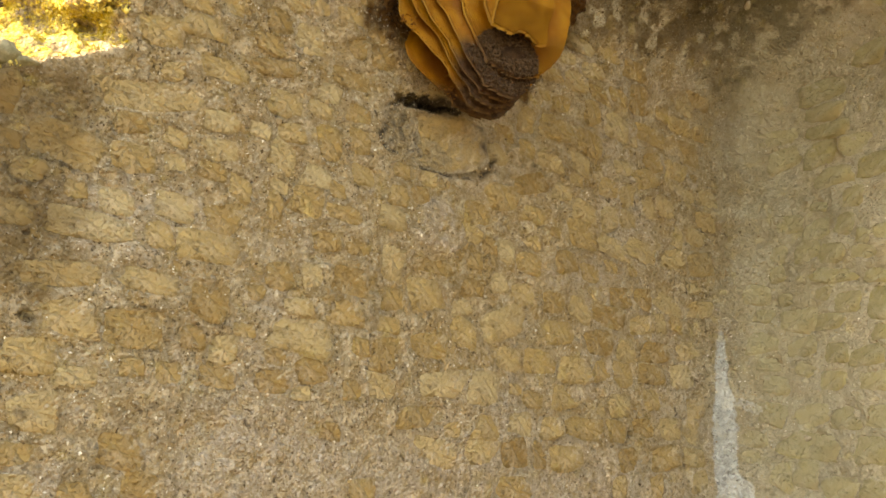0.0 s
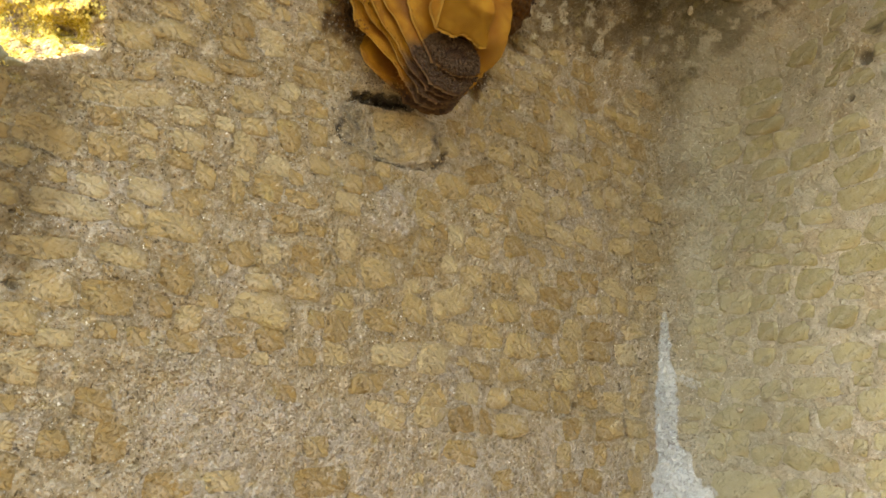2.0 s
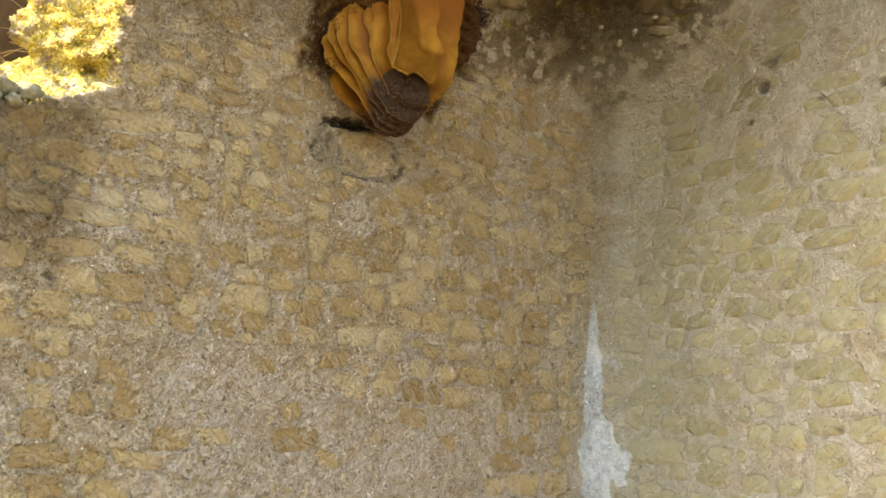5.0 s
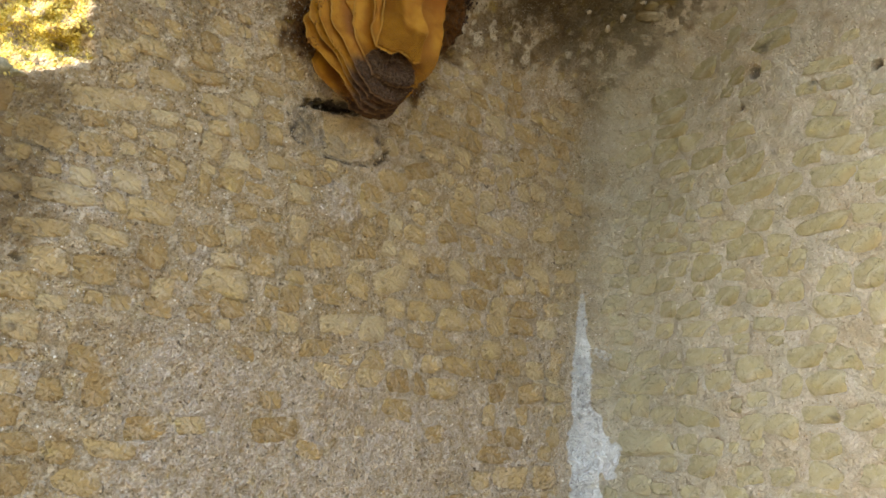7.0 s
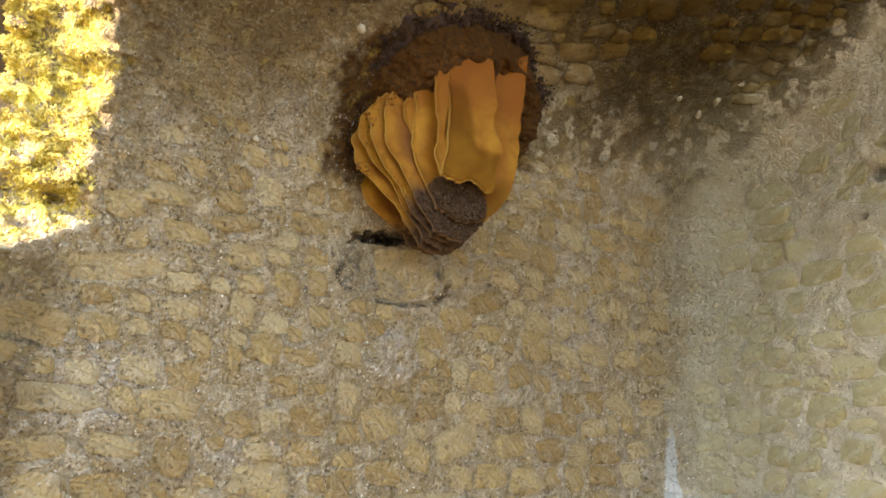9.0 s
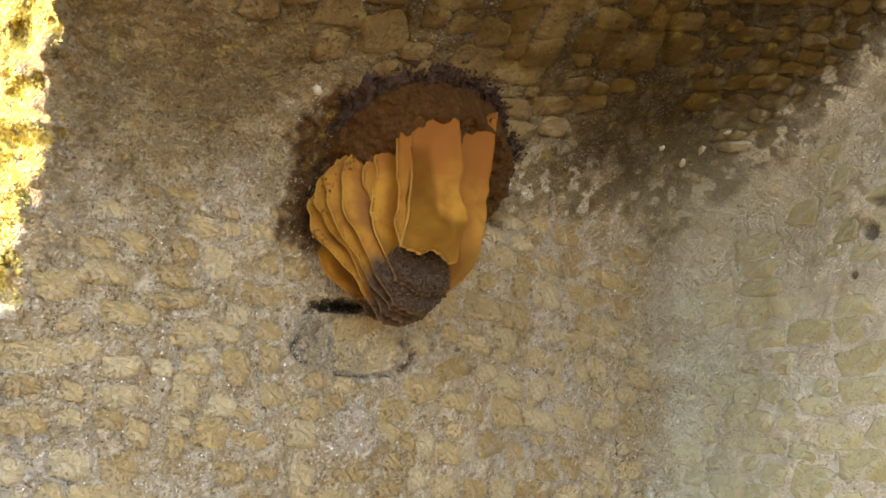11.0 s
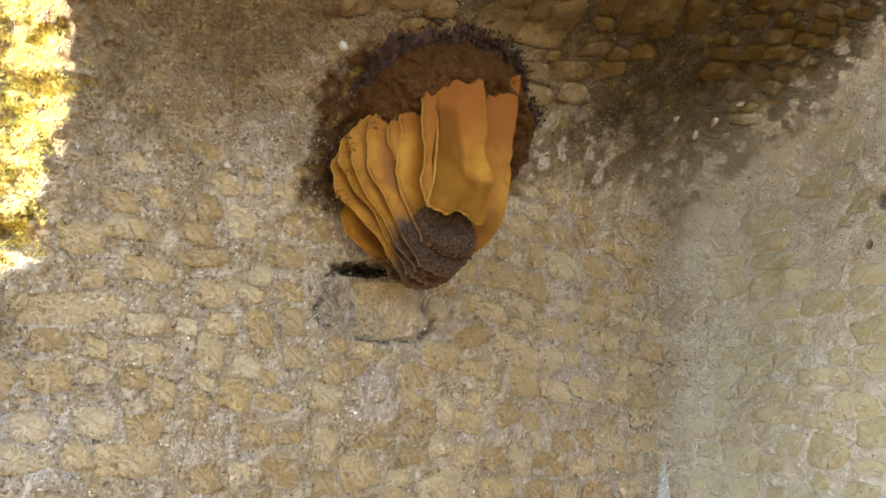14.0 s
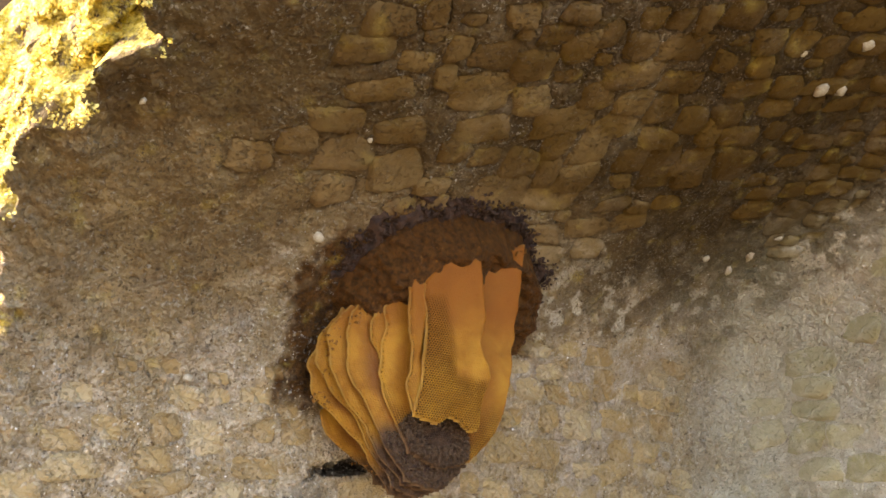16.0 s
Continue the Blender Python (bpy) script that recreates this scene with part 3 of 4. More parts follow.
NORTH_B = [(1.78, 3.65, 0.09, 0.06), (1.65, 3.61, 0.09, 0.05), (1.85, 3.34, 0.09, 0.06), (0.74, 2.97, 0.09, 0.07), (0.60, 2.88, 0.13, 0.08), (1.04, 3.02, 0.12, 0.06), (1.19, 2.96, 0.11, 0.08),
           (0.90, 2.84, 0.08, 0.05), (1.18, 2.88, 0.08, 0.06), (0.79, 2.88, 0.06, 0.06), (0.61, 2.97, 0.11, 0.05), (0.44, 2.79, 0.10, 0.07), (0.52, 2.77, 0.08, 0.04), (0.57, 2.57, 0.06, 0.06),
           (0.47, 2.87, 0.12, 0.06), (0.72, 2.89, 0.06, 0.05), (1.10, 2.86, 0.06, 0.05), (0.46, 2.63, 0.08, 0.04), (0.47, 2.57, 0.06, 0.05), (1.41, 3.06, 0.09, 0.08), (0.45, 2.94, 0.16, 0.05)]
NORTH_C = [(0.52, 3.47, 0.10, 0.07), (0.61, 3.52, 0.10, 0.05), (0.65, 3.60, 0.06, 0.05), (0.67, 3.45, 0.11, 0.05), (0.66, 3.73, 0.04, 0.03), (0.73, 3.74, 0.08, 0.04), (0.77, 3.62, 0.07, 0.06),
           (0.98, 3.65, 0.05, 0.05), (1.05, 3.66, 0.08, 0.06), (0.94, 3.72, 0.08, 0.04), (0.78, 3.69, 0.10, 0.05), (0.79, 3.51, 0.12, 0.04), (0.58, 3.66, 0.07, 0.04), (0.97, 3.78, 0.05, 0.04),
           (0.53, 3.33, 0.22, 0.06), (1.255, 3.515, 0.30, 0.15)]

AXES = {"north": (T_L, UP, N_L, C_L), "east": (T_R, UP, N_R, C_R), "vault": (T_V, B_V, N_V, C_V)}


def on_plane(side, a, b):
    """The point of that surface's plane with these two coordinates."""
    t, v, n, c = AXES[side]
    base = np.asarray(a)[..., None] * t + np.asarray(b)[..., None] * v
    off = np.cross(t, v)
    k = -(base @ n + c) / (off @ n)
    return base + k[..., None] * off


def on_surface(side, a, b):
    return cast(unit(on_plane(side, a, b) - MID))


def fill(side, fixed, a0, a1, b0, b1, step_a, step_b, rng, slope=0.0):
    """Stones laid in rough courses between those that stand out, then smaller ones in the gaps."""
    count = len(fixed)
    taken = np.zeros((6000, 4))
    taken[:count] = np.array(fixed)
    rows = []

    def lay(ca, cb, w, h, near):
        nonlocal count
        t = taken[:count]
        if np.any((np.abs(ca - t[:, 0]) < near * (w + t[:, 2])) & (np.abs(cb - t[:, 1]) < near * (h + t[:, 3]))):
            return
        rows.append((ca, cb, w, h))
        taken[count] = rows[-1]
        count += 1

    b = b0
    while b < b1:
        h = step_b * rng.uniform(0.8, 1.25)
        a = a0 + rng.uniform(0, step_a)
        while a < a1:
            w = step_a * rng.uniform(0.55, 1.5)
            ca = a + w / 2
            cb = b + rng.uniform(-0.010, 0.010) + slope * (ca - (a0 + a1) / 2)
            lay(ca, cb, w * 0.97, h * rng.uniform(0.75, 1.0), 0.48)
            a += w + rng.uniform(0.002, 0.014)
        b += h * 0.97
    for size in (0.95, 0.75, 0.58, 0.45):
        for _ in range(int(1.6 * (a1 - a0) * (b1 - b0) / (step_a * step_b))):
            lay(rng.uniform(a0, a1), rng.uniform(b0, b1), step_a * size * rng.uniform(0.8, 1.2), step_b * size * rng.uniform(0.8, 1.25), 0.49)
    return rows


SEG, RINGS = 18, (1.14, 1.0, 0.84, 0.45)
TABLE = 96


def outlines(rows, rng, slope=0.0):
    """Angular outlines: each stone is the overlap of some half planes with its corners worn off. Radii over TABLE angles."""
    rows = np.array(rows)
    n = len(rows)
    ang = np.linspace(0, 2 * math.pi, TABLE, endpoint=False)[None]
    r = np.full((n, TABLE), 0.0)
    for k in range(4):                      # four main sides
        at = k * math.pi / 2 + rng.normal(0, 0.15, (n, 1))
        c = np.cos(ang - at) / rng.uniform(0.86, 1.10, (n, 1))
        r = r + np.clip(c, 0, None) ** 13
    for k in range(3):                      # corners knocked off
        at = rng.uniform(0, 6.3, (n, 1))
        c = np.cos(ang - at) / rng.uniform(1.0, 1.28, (n, 1))
        r = r + np.clip(c, 0, None) ** 13
    r = r ** (-1 / 13)
    for k in (3, 5, 8):
        r = r * (1 + rng.uniform(0.0, 0.05, (n, 1)) * np.cos(k * ang + rng.uniform(0, 6.3, (n, 1))))
    return {"rows": rows, "r": r, "turn": rng.normal(slope, 0.10, n), "rise": rng.uniform(-0.5, 1.3, n), "lean": rng.normal(0, 0.085, (n, 2)),
            "arc": rng.uniform(0, 6.3, (n, 3)), "gap_level": rng.uniform(0.1, 1.0, n), "tone": rng.uniform(0, 1, n)}


def stone_shapes(side, out, rise, rng):
    """The vertices of many stones at once."""
    a, b, w, h = out["rows"].T
    n = len(a)
    step = (np.arange(SEG) * TABLE / SEG).astype(int)
    ang = np.linspace(0, 2 * math.pi, TABLE, endpoint=False)[step][None]
    r = out["r"][:, step]
    x, y = r * np.cos(ang) * w[:, None] / 2, r * np.sin(ang) * h[:, None] / 2
    turn = out["turn"][:, None]
    x, y = x * np.cos(turn) - y * np.sin(turn), x * np.sin(turn) + y * np.cos(turn)
    tall = rise * (0.5 + 0.5 * out["rise"] if side == "vault" else out["rise"])
    tilt = out["lean"] * (0.5 if side == "vault" else 1.0)
    pts, lift = [], []
    for k, s in enumerate(RINGS):
        pts.append(np.stack([a[:, None] + x * s, b[:, None] + y * s], -1))
        level = (-0.012 * np.ones((n, SEG)), -0.0015 + 0.1 * tall[:, None] * np.ones((1, SEG)), 0.85 * tall[:, None] * np.ones((1, SEG)), 0.98 * tall[:, None] * np.ones((1, SEG)))[k]
        level = level + (rng.normal(0, 0.0005, (n, SEG)) if k in (1, 2) else 0) + (tilt[:, :1] * x + tilt[:, 1:] * y) * s
        lift.append(level)
    pts.append(np.stack([a, b], -1)[:, None])
    lift.append(tall[:, None])
    pts, lift = np.concatenate(pts, 1), np.concatenate(lift, 1)
    p = on_surface(side, pts[..., 0], pts[..., 1])
    p2 = p + normal_at(p) * (lift + bulge(p))[..., None]
    keep = (opening(p[:, -1]) < 0.004) & ((normal_at(p[:, -1]) @ AXES[side][2]) > (0.93 if side == "vault" else 0.71)) & ((masks(p[:, -1])["white"]) < 0.3)
    if side == "east":
        keep &= (normal_at(p[:, -1]) @ N_V) < 0.10
    return p2[keep], p[keep], out["tone"][keep]


def bed(side, out, ways, relief_h, joint_shade, stony, tone):
    """Sinks the mortar under each stone, and leaves open joints along parts of its edge, with shade painted in."""
    t, v, n, c = AXES[side]
    k = -(MID @ n + c) / np.minimum(ways @ n, -1e-3)
    p = MID + k[:, None] * ways
    pa, pb = p @ t, (p @ v if side == "vault" else p[:, 2])
    faces = normal_at(base)
    seen = (faces @ n > (0.90 if side == "vault" else 0.70)) & ((faces @ N_V < 0.15) | (side != "east"))
    ok = np.where((k > 0) & (k < 6) & seen)[0]
    order = ok[np.argsort(pa[ok])]
    sa = pa[order]
    for i, (a, b, w, h) in enumerate(out["rows"]):
        reach = 0.75 * max(w, h)
        s = order[np.searchsorted(sa, a - reach):np.searchsorted(sa, a + reach)]
        s = s[np.abs(pb[s] - b) < reach]
        if not len(s):
            continue
        x, y, tr = pa[s] - a, pb[s] - b, out["turn"][i]
        x, y = (x * math.cos(tr) + y * math.sin(tr)) / (w / 2), (y * math.cos(tr) - x * math.sin(tr)) / (h / 2)
        th = np.arctan2(y, x) % (2 * math.pi)
        q = np.hypot(x, y) / out["r"][i][(th / (2 * math.pi) * TABLE).astype(int) % TABLE]
        width = 0.0050 / (0.5 * min(w, h))
        e = out["arc"][i]
        # favours the lower edge, where the painted shade belongs
        arc = np.clip(-0.02 - 0.65 * np.sin(th) + 0.5 * np.sin(th + e[0]) + 0.5 * np.sin(2 * th + e[1]) + 0.3 * np.sin(5 * th + e[2]), 0, 1)
        if side == "vault":
            arc = np.clip(arc + 0.45, 0, 1)
        gap = np.exp(-((q - 1.04) / width) ** 2) * arc * (0.5 + 0.5 * out["gap_level"][i] if side == "vault" else out["gap_level"][i])
        own = (1 - smooth(0.86, 1.16, q))
        sink, calm = (0.0080, 0.9) if side == "vault" else (0.0052, 0.5)
        relief_h[s] = relief_h[s] * (1 - calm * own) - sink * (1 - smooth(0.80, 1.02, q)) - (0.0060 if side == "vault" else 0.0045) * gap
        tone[s] = np.where(own > stony[s], out["tone"][i], tone[s])
        stony[s] = np.maximum(stony[s], own)
        joint_shade[s] = np.maximum(joint_shade[s], gap)


FACES = []
for k in range(len(RINGS) - 1):
    for i in range(SEG):
        j = (i + 1) % SEG
        FACES.append((k * SEG + i, k * SEG + j, (k + 1) * SEG + j, (k + 1) * SEG + i))
for i in range(SEG):
    FACES.append(((len(RINGS) - 1) * SEG + i, (len(RINGS) - 1) * SEG + (i + 1) % SEG, len(RINGS) * SEG))
F_LOOPS, F_SIZES = np.array([v for f in FACES for v in f]), np.array([len(f) for f in FACES])
NV = len(RINGS) * SEG + 1
STONY = np.concatenate([np.full(SEG, 0.35), np.full(SEG, 0.85), np.full(2 * SEG, 1.0), [1.0]])


def joined(shapes, places, tones):
    n = len(shapes)
    loops = (F_LOOPS[None] + NV * np.arange(n)[:, None]).ravel()
    at = masks(places.reshape(-1, 3))
    at["joint_shade"] = np.zeros(n * NV)
    at["stone"], at["tone"] = np.tile(STONY, n), np.repeat(tones, NV)
    return shapes.reshape(-1, 3), loops, np.tile(F_SIZES, n), at


rng = np.random.default_rng(11)
north = NORTH_A + NORTH_B + NORTH_C
keep_clear = [(1.29, 3.30, 0.16, 0.13), (1.22, 3.60, 0.30, 0.06)]
more = fill("north", north + keep_clear, -0.15, 2.36, 2.05, 4.0, 0.112, 0.074, rng, 0.13)
north += [r for r in more if not (r[1] < 2.80 + 0.05 * math.sin(7 * r[0]) and 0.68 < r[0] < 2.0 and rng.uniform() < 0.82) and not (r[0] < 0.5 and r[1] > 3.22) and not (r[0] < 1.05 and r[1] > 3.70 + 0.12 * (r[0] - 0.5))]
east = EAST_A + EAST_B
more = fill("east", east, -1.74, 0.3, 2.05, 4.4, 0.130, 0.086, rng, -0.12)
east += [r for r in more if r[1] < 3.66 or rng.uniform() < 0.5]


def along_courses(a, b):
    return math.cos(COURSE) * a + math.sin(COURSE) * b, -math.sin(COURSE) * a + math.cos(COURSE) * b


vault = [(*along_courses(a, b), 1.14 * w, 1.14 * h) for a, b, w, h in CEILING_A + CEILING_B]
more = fill("vault", vault, 0.9, 3.6, -1.2, 1.7, 0.098, 0.066, rng)


def bare(a, b):
    """Where crust hides the vault's stones."""
    a, b = math.cos(COURSE) * a - math.sin(COURSE) * b, math.sin(COURSE) * a + math.cos(COURSE) * b
    return a < 1.0 or b < 1.22 + 0.25 * (a - 1.2) or (a > 2.05 and b < 1.86)


vault += [r for r in more if not bare(r[0], r[1])]
o_north, o_east, o_vault = outlines(north, rng, 0.13), outlines(east, rng, -0.12), outlines(vault, rng)

# ---- the mortar surface, in one fine sheet that is then cut into walls and vault ----
def spread(lo, hi, fine, low_end, high_end, coarse):
    mid = np.arange(lo, hi, fine)
    return np.concatenate([np.linspace(low_end, lo, coarse, endpoint=False), mid, np.linspace(hi, high_end, coarse)])


AZ = np.radians(spread(42.0, 153.0, 0.138, 5.0, 196.0, 60))
EL = np.radians(spread(-21.0, 66.0, 0.138, -64.0, 86.0, 50))
az, el = np.meshgrid(AZ, EL)
ways = np.stack([np.cos(el) * np.cos(az), np.cos(el) * np.sin(az), np.sin(el)], -1)
ways = ways.reshape(-1, 3)
base = cast(ways)
back = opening(base)
rough_jamb = smooth(0.0, 0.03, back) + 0.6 * smooth(0.55, 0.44, base @ T_L) * smooth(3.28, 3.4, base[:, 2])
lump = rough_jamb * (0.026 * vnoise(base, 0.075, 61) + 0.016 * vnoise(base, 0.030, 62) + 0.009 * vnoise(base, 0.014, 63))
height, joint_shade, stony, tone = relief(base), np.zeros(len(base)), np.zeros(len(base)), np.full(len(base), 0.5)
for side, out in (("north", o_north), ("east", o_east), ("vault", o_vault)):
    bed(side, out, ways, height, joint_shade, stony, tone)
lean_up = smooth(3.72, 4.0, base[:, 2])[:, None]
inward = unit(ways * (1 - lean_up) + lean_up * np.array([0.2, 0.45, 0.87]))
shape = base + normal_at(base) * (bulge(base) + height + lump)[:, None] + inward * np.minimum(back, 0.6)[:, None]
shape[:, 2] = np.maximum(shape[:, 2], -0.05)
rows_n, cols_n = az.shape
idx = np.arange(rows_n * cols_n).reshape(rows_n, cols_n)
quads = np.stack([idx[:-1, :-1], idx[1:, :-1], idx[1:, 1:], idx[:-1, 1:]], -1).reshape(-1, 4)
depth_end = 0.255 + 0.22 * smooth(3.78, 3.98, base[:, 2])
gone = (back > depth_end)[quads].all(1) | (base[quads][:, :, 2] < -0.02).all(1) | ((base @ T_L)[quads] < -0.15).all(1)
owner = (base @ NN.T + CC).argmin(1)[quads[:, 0]]
mask_all = masks(base)
owner_v = (base @ NN.T + CC).argmin(1)
mask_all["joint_shade"] = joint_shade
mask_all["stone"], mask_all["tone"] = np.where(owner_v == 2, stony, 0.30 * stony), tone

v_shape, v_place, v_tone = stone_shapes("vault", o_vault, 0.008, rng)


def surface(name, k, label, extra=None):
    q = quads[(owner == k) & ~gone]
    used = np.unique(q)
    where = np.zeros(len(base), dtype=np.int64)
    where[used] = np.arange(len(used))
    verts, loops, sizes = shape[used], where[q].ravel(), np.full(len(q), 4)
    attrs = {key: v[used] for key, v in mask_all.items()}
    if extra is not None:
        ev, elp, es, ea = extra
        loops, verts = np.concatenate([loops, elp + len(verts)]), np.concatenate([verts, ev])
        sizes = np.concatenate([sizes, es])
        attrs = {key: np.concatenate([v, ea[key]]) for key, v in attrs.items()}
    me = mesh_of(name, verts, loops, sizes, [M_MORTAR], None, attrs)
    return put(name, me, label=label, category="ceiling" if k == 2 else "wall", kind="structure")


wall_north = surface("wall_north", 0, "weathered rubble wall of ochre stones smeared with lime mortar")
wall_east = surface("wall_east", 1, "pale rubble wall of yellowish stones in thick grey mortar")
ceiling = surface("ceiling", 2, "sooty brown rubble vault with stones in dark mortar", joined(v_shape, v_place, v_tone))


def set_stones(parent, side, out, rise, rng, nearest):
    shapes, places, tones = stone_shapes(side, out, rise, rng)
    order = np.argsort(np.linalg.norm(places[:, -1] - np.array(nearest), axis=1))
    all_masks = masks(places.reshape(-1, 3))
    for i in order[:290]:
        c = shapes[i, -1]
        own = {k: v[i * NV:(i + 1) * NV] for k, v in all_masks.items()}
        me = mesh_of("stone", shapes[i] - c, F_LOOPS, F_SIZES, [M_MORTAR], None, {**own, "stone": STONY, "tone": np.full(NV, tones[i])})
        put("stone", me, parent).location = c
    rest = order[290:]
    if len(rest):
        v, lo, si, at = joined(shapes[rest], places[rest], tones[rest])
        put("stones", mesh_of("stones", v, lo, si, [M_MORTAR], None, at), parent, kind="stuff")

# ---- outer skin of the masonry, so that the walls have thickness ----
oa, oe = np.meshgrid(np.radians(np.linspace(5, 196, 70)), np.radians(np.linspace(-64, 86, 60)))
ow = np.stack([np.cos(oe) * np.cos(oa), np.cos(oe) * np.sin(oa), np.sin(oe)], -1).reshape(-1, 3)
ob_ = cast(ow)
outer = ob_ - normal_at(ob_) * 0.55
outer[:, 2] = np.maximum(outer[:, 2], -0.05)
oi = np.arange(oa.size).reshape(oa.shape)
oq = np.stack([oi[:-1, :-1], oi[:-1, 1:], oi[1:, 1:], oi[1:, :-1]], -1).reshape(-1, 4)
oq = oq[~((((ob_ @ T_L) < 0.62) & (ob_[:, 2] > 3.0))[oq].any(1) | ((ob_ @ T_L)[oq] < -0.12).any(1) | (ob_[oq][:, :, 2] < -0.02).all(1))]
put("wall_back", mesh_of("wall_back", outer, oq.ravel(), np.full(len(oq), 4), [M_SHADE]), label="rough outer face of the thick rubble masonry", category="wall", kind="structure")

# the deeper part of the reveal behind the broken jamb
def rough_block(name, u0, u1, d0, d1, z0, z1, step, amp, material, **tags):
    bm = bmesh.new()
    bmesh.ops.create_cube(bm, size=1.0)
    bmesh.ops.subdivide_edges(bm, edges=bm.edges[:], cuts=step, use_grid_fill=True)
    for v in bm.verts:
        u, d, z = u0 + (v.co.x + 0.5) * (u1 - u0), d0 + (v.co.y + 0.5) * (d1 - d0), z0 + (v.co.z + 0.5) * (z1 - z0)
        p = u * T_L + z * UP + (d - C_L + 0.0366 * z) / 0.9987 * np.array([N_L[0], N_L[1], 0])
        q = Vector(p)
        v.co = q + noise.noise_vector(q * 9) * amp + noise.noise_vector(q * 28) * amp * 0.5
    me = bpy.data.meshes.new(name)
    bm.to_mesh(me)
    bm.free()
    me.materials.append(material)
    me.polygons.foreach_set("use_smooth", np.full(len(me.polygons), True))
    return put(name, me, **tags)


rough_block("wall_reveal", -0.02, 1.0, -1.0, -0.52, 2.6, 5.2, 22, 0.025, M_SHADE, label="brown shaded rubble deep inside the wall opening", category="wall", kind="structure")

rough_block("wall_end", -0.26, -0.10, -0.55, -0.005, -0.05, 3.24, 16, 0.02, M_SHADE, label="broken end of the thick rubble wall", category="wall", kind="structure")

# ---- ground ----
bm = bmesh.new()
bmesh.ops.create_circle(bm, cap_ends=True, radius=2500.0, segments=96)
me = bpy.data.meshes.new("ground")
bm.to_mesh(me)
bm.free()
me.materials.append(M_GROUND)
put("ground", me, label="dry sandy ground below the vault", category="ground", kind="structure")

# ---- the honeycomb nest ----
PITCH = 0.0054
SKEW = 0.30                           # the sheets turn away from the wall by this much a metre
OUT = np.array([N_L[0], N_L[1], 0.0]) / np.hypot(N_L[0], N_L[1])
NEST_MID = np.array([0.02, 1.90, 3.98]) + 0.02 * T_L
NEST_UP = np.cross(T_L, unit(NEST_MID - MID))
NEST_UP = NEST_UP if NEST_UP[2] > 0 else -NEST_UP
NEST_MID = NEST_MID - 0.03 * NEST_UP
NEST_R = 0.275


def wall_point(u, d, z):
    k = (d - C_L - z * N_L[2]) / np.hypot(N_L[0], N_L[1])
    return u[..., None] * T_L + z[..., None] * UP + k[..., None] * OUT


def run_of(x, rows, ease=0.010):
    """A soft line through a few (x, y) rows."""
    xs, ys = np.array(rows).T
    return (np.interp(x - ease, xs, ys) + 2 * np.interp(x, xs, ys) + np.interp(x + ease, xs, ys)) / 4


class Comb:
    """One hanging sheet: how far it hangs from the wall, its side edges by height, its foot along the wall."""

    def __init__(self, depth, half, left, foot, right=((3.6, 1.37), (3.9, 1.37)), dark=None, seed=0):
        self.depth, self.half, self.left, self.foot, self.right, self.dark, self.seed = depth, half, left, foot, right, dark, seed

    def edges(self, z):
        ql = np.stack([np.zeros_like(z), z, np.full_like(z, self.seed * 3.7)], -1)
        lo = run_of(z, self.left) - 0.0045 * vnoise(ql, 0.030, 71) - 0.002 * vnoise(ql, 0.013, 72)
        qh = ql + np.array([5.0, 0, 0])
        return lo, run_of(z, self.right) + 0.003 * vnoise(qh, 0.030, 71) + 0.0015 * vnoise(qh, 0.013, 72)

    def sheet(self, u, z):
        """How far a point lies inside the free edge, and how far the sheet hangs from the wall there."""
        lo, hi = self.edges(z)
        q = np.stack([u, z, np.full_like(u, self.seed * 3.7)], -1)
        qf = np.stack([u, np.zeros_like(u), np.full_like(u, self.seed * 3.7)], -1)
        foot = run_of(u, self.foot) + 0.003 * vnoise(qf, 0.022, 70)
        inside = np.minimum(np.minimum((u - lo) * 0.85, hi - u), (z - foot) * 0.9)
        return inside, self.depth + SKEW * (u - 1.2) + 0.005 * vnoise(q, 0.13, 73) + 0.002 * vnoise(q, 0.045, 74)

    def thick(self, inside):
        return self.half * np.sqrt(np.clip(1 - (1 - np.clip(inside / 0.008, 0, 1)) ** 2, 0, 1))

    def tints(self, u, z):
        q = np.stack([u, z, np.full_like(u, self.seed * 1.3)], -1)
        wob = vnoise(q, 0.05, 75)
        if self.dark is None:
            brood = np.zeros_like(u)
        elif self.dark == "patch":
            brood = 1 - smooth(0.85, 1.08, np.hypot((u - 1.235) / 0.078, (z - 3.635) / 0.088) + 0.12 * wob)
        else:
            brood = smooth(self.dark + 0.030, self.dark - 0.030, z + 0.012 * wob - 0.10 * (u - 1.15))
        old = smooth(3.78, 4.00, z + 0.04 * vnoise(q, 0.08, 76) - 0.10 * (u - 1.2)) + 0.22 * smooth(0.0, 0.6, vnoise(q, 0.09, 77))
        if self.seed < 7:           # fresh wax along the free edge; browner wax behind it, with shade between sheets painted in
            groove_shade = smooth(0.010, 0.045, self.sheet(u, z)[0])
            old = np.maximum(old, (0.95 if self.seed < 6 else 0.6) * groove_shade)
            # deepens that painted shade with the dark brood colour
            brood = np.maximum(brood, (0.38 if self.seed < 6 else 0.0) * groove_shade * smooth(3.90, 3.78, z))
        return brood, np.clip(old, 0, 1)


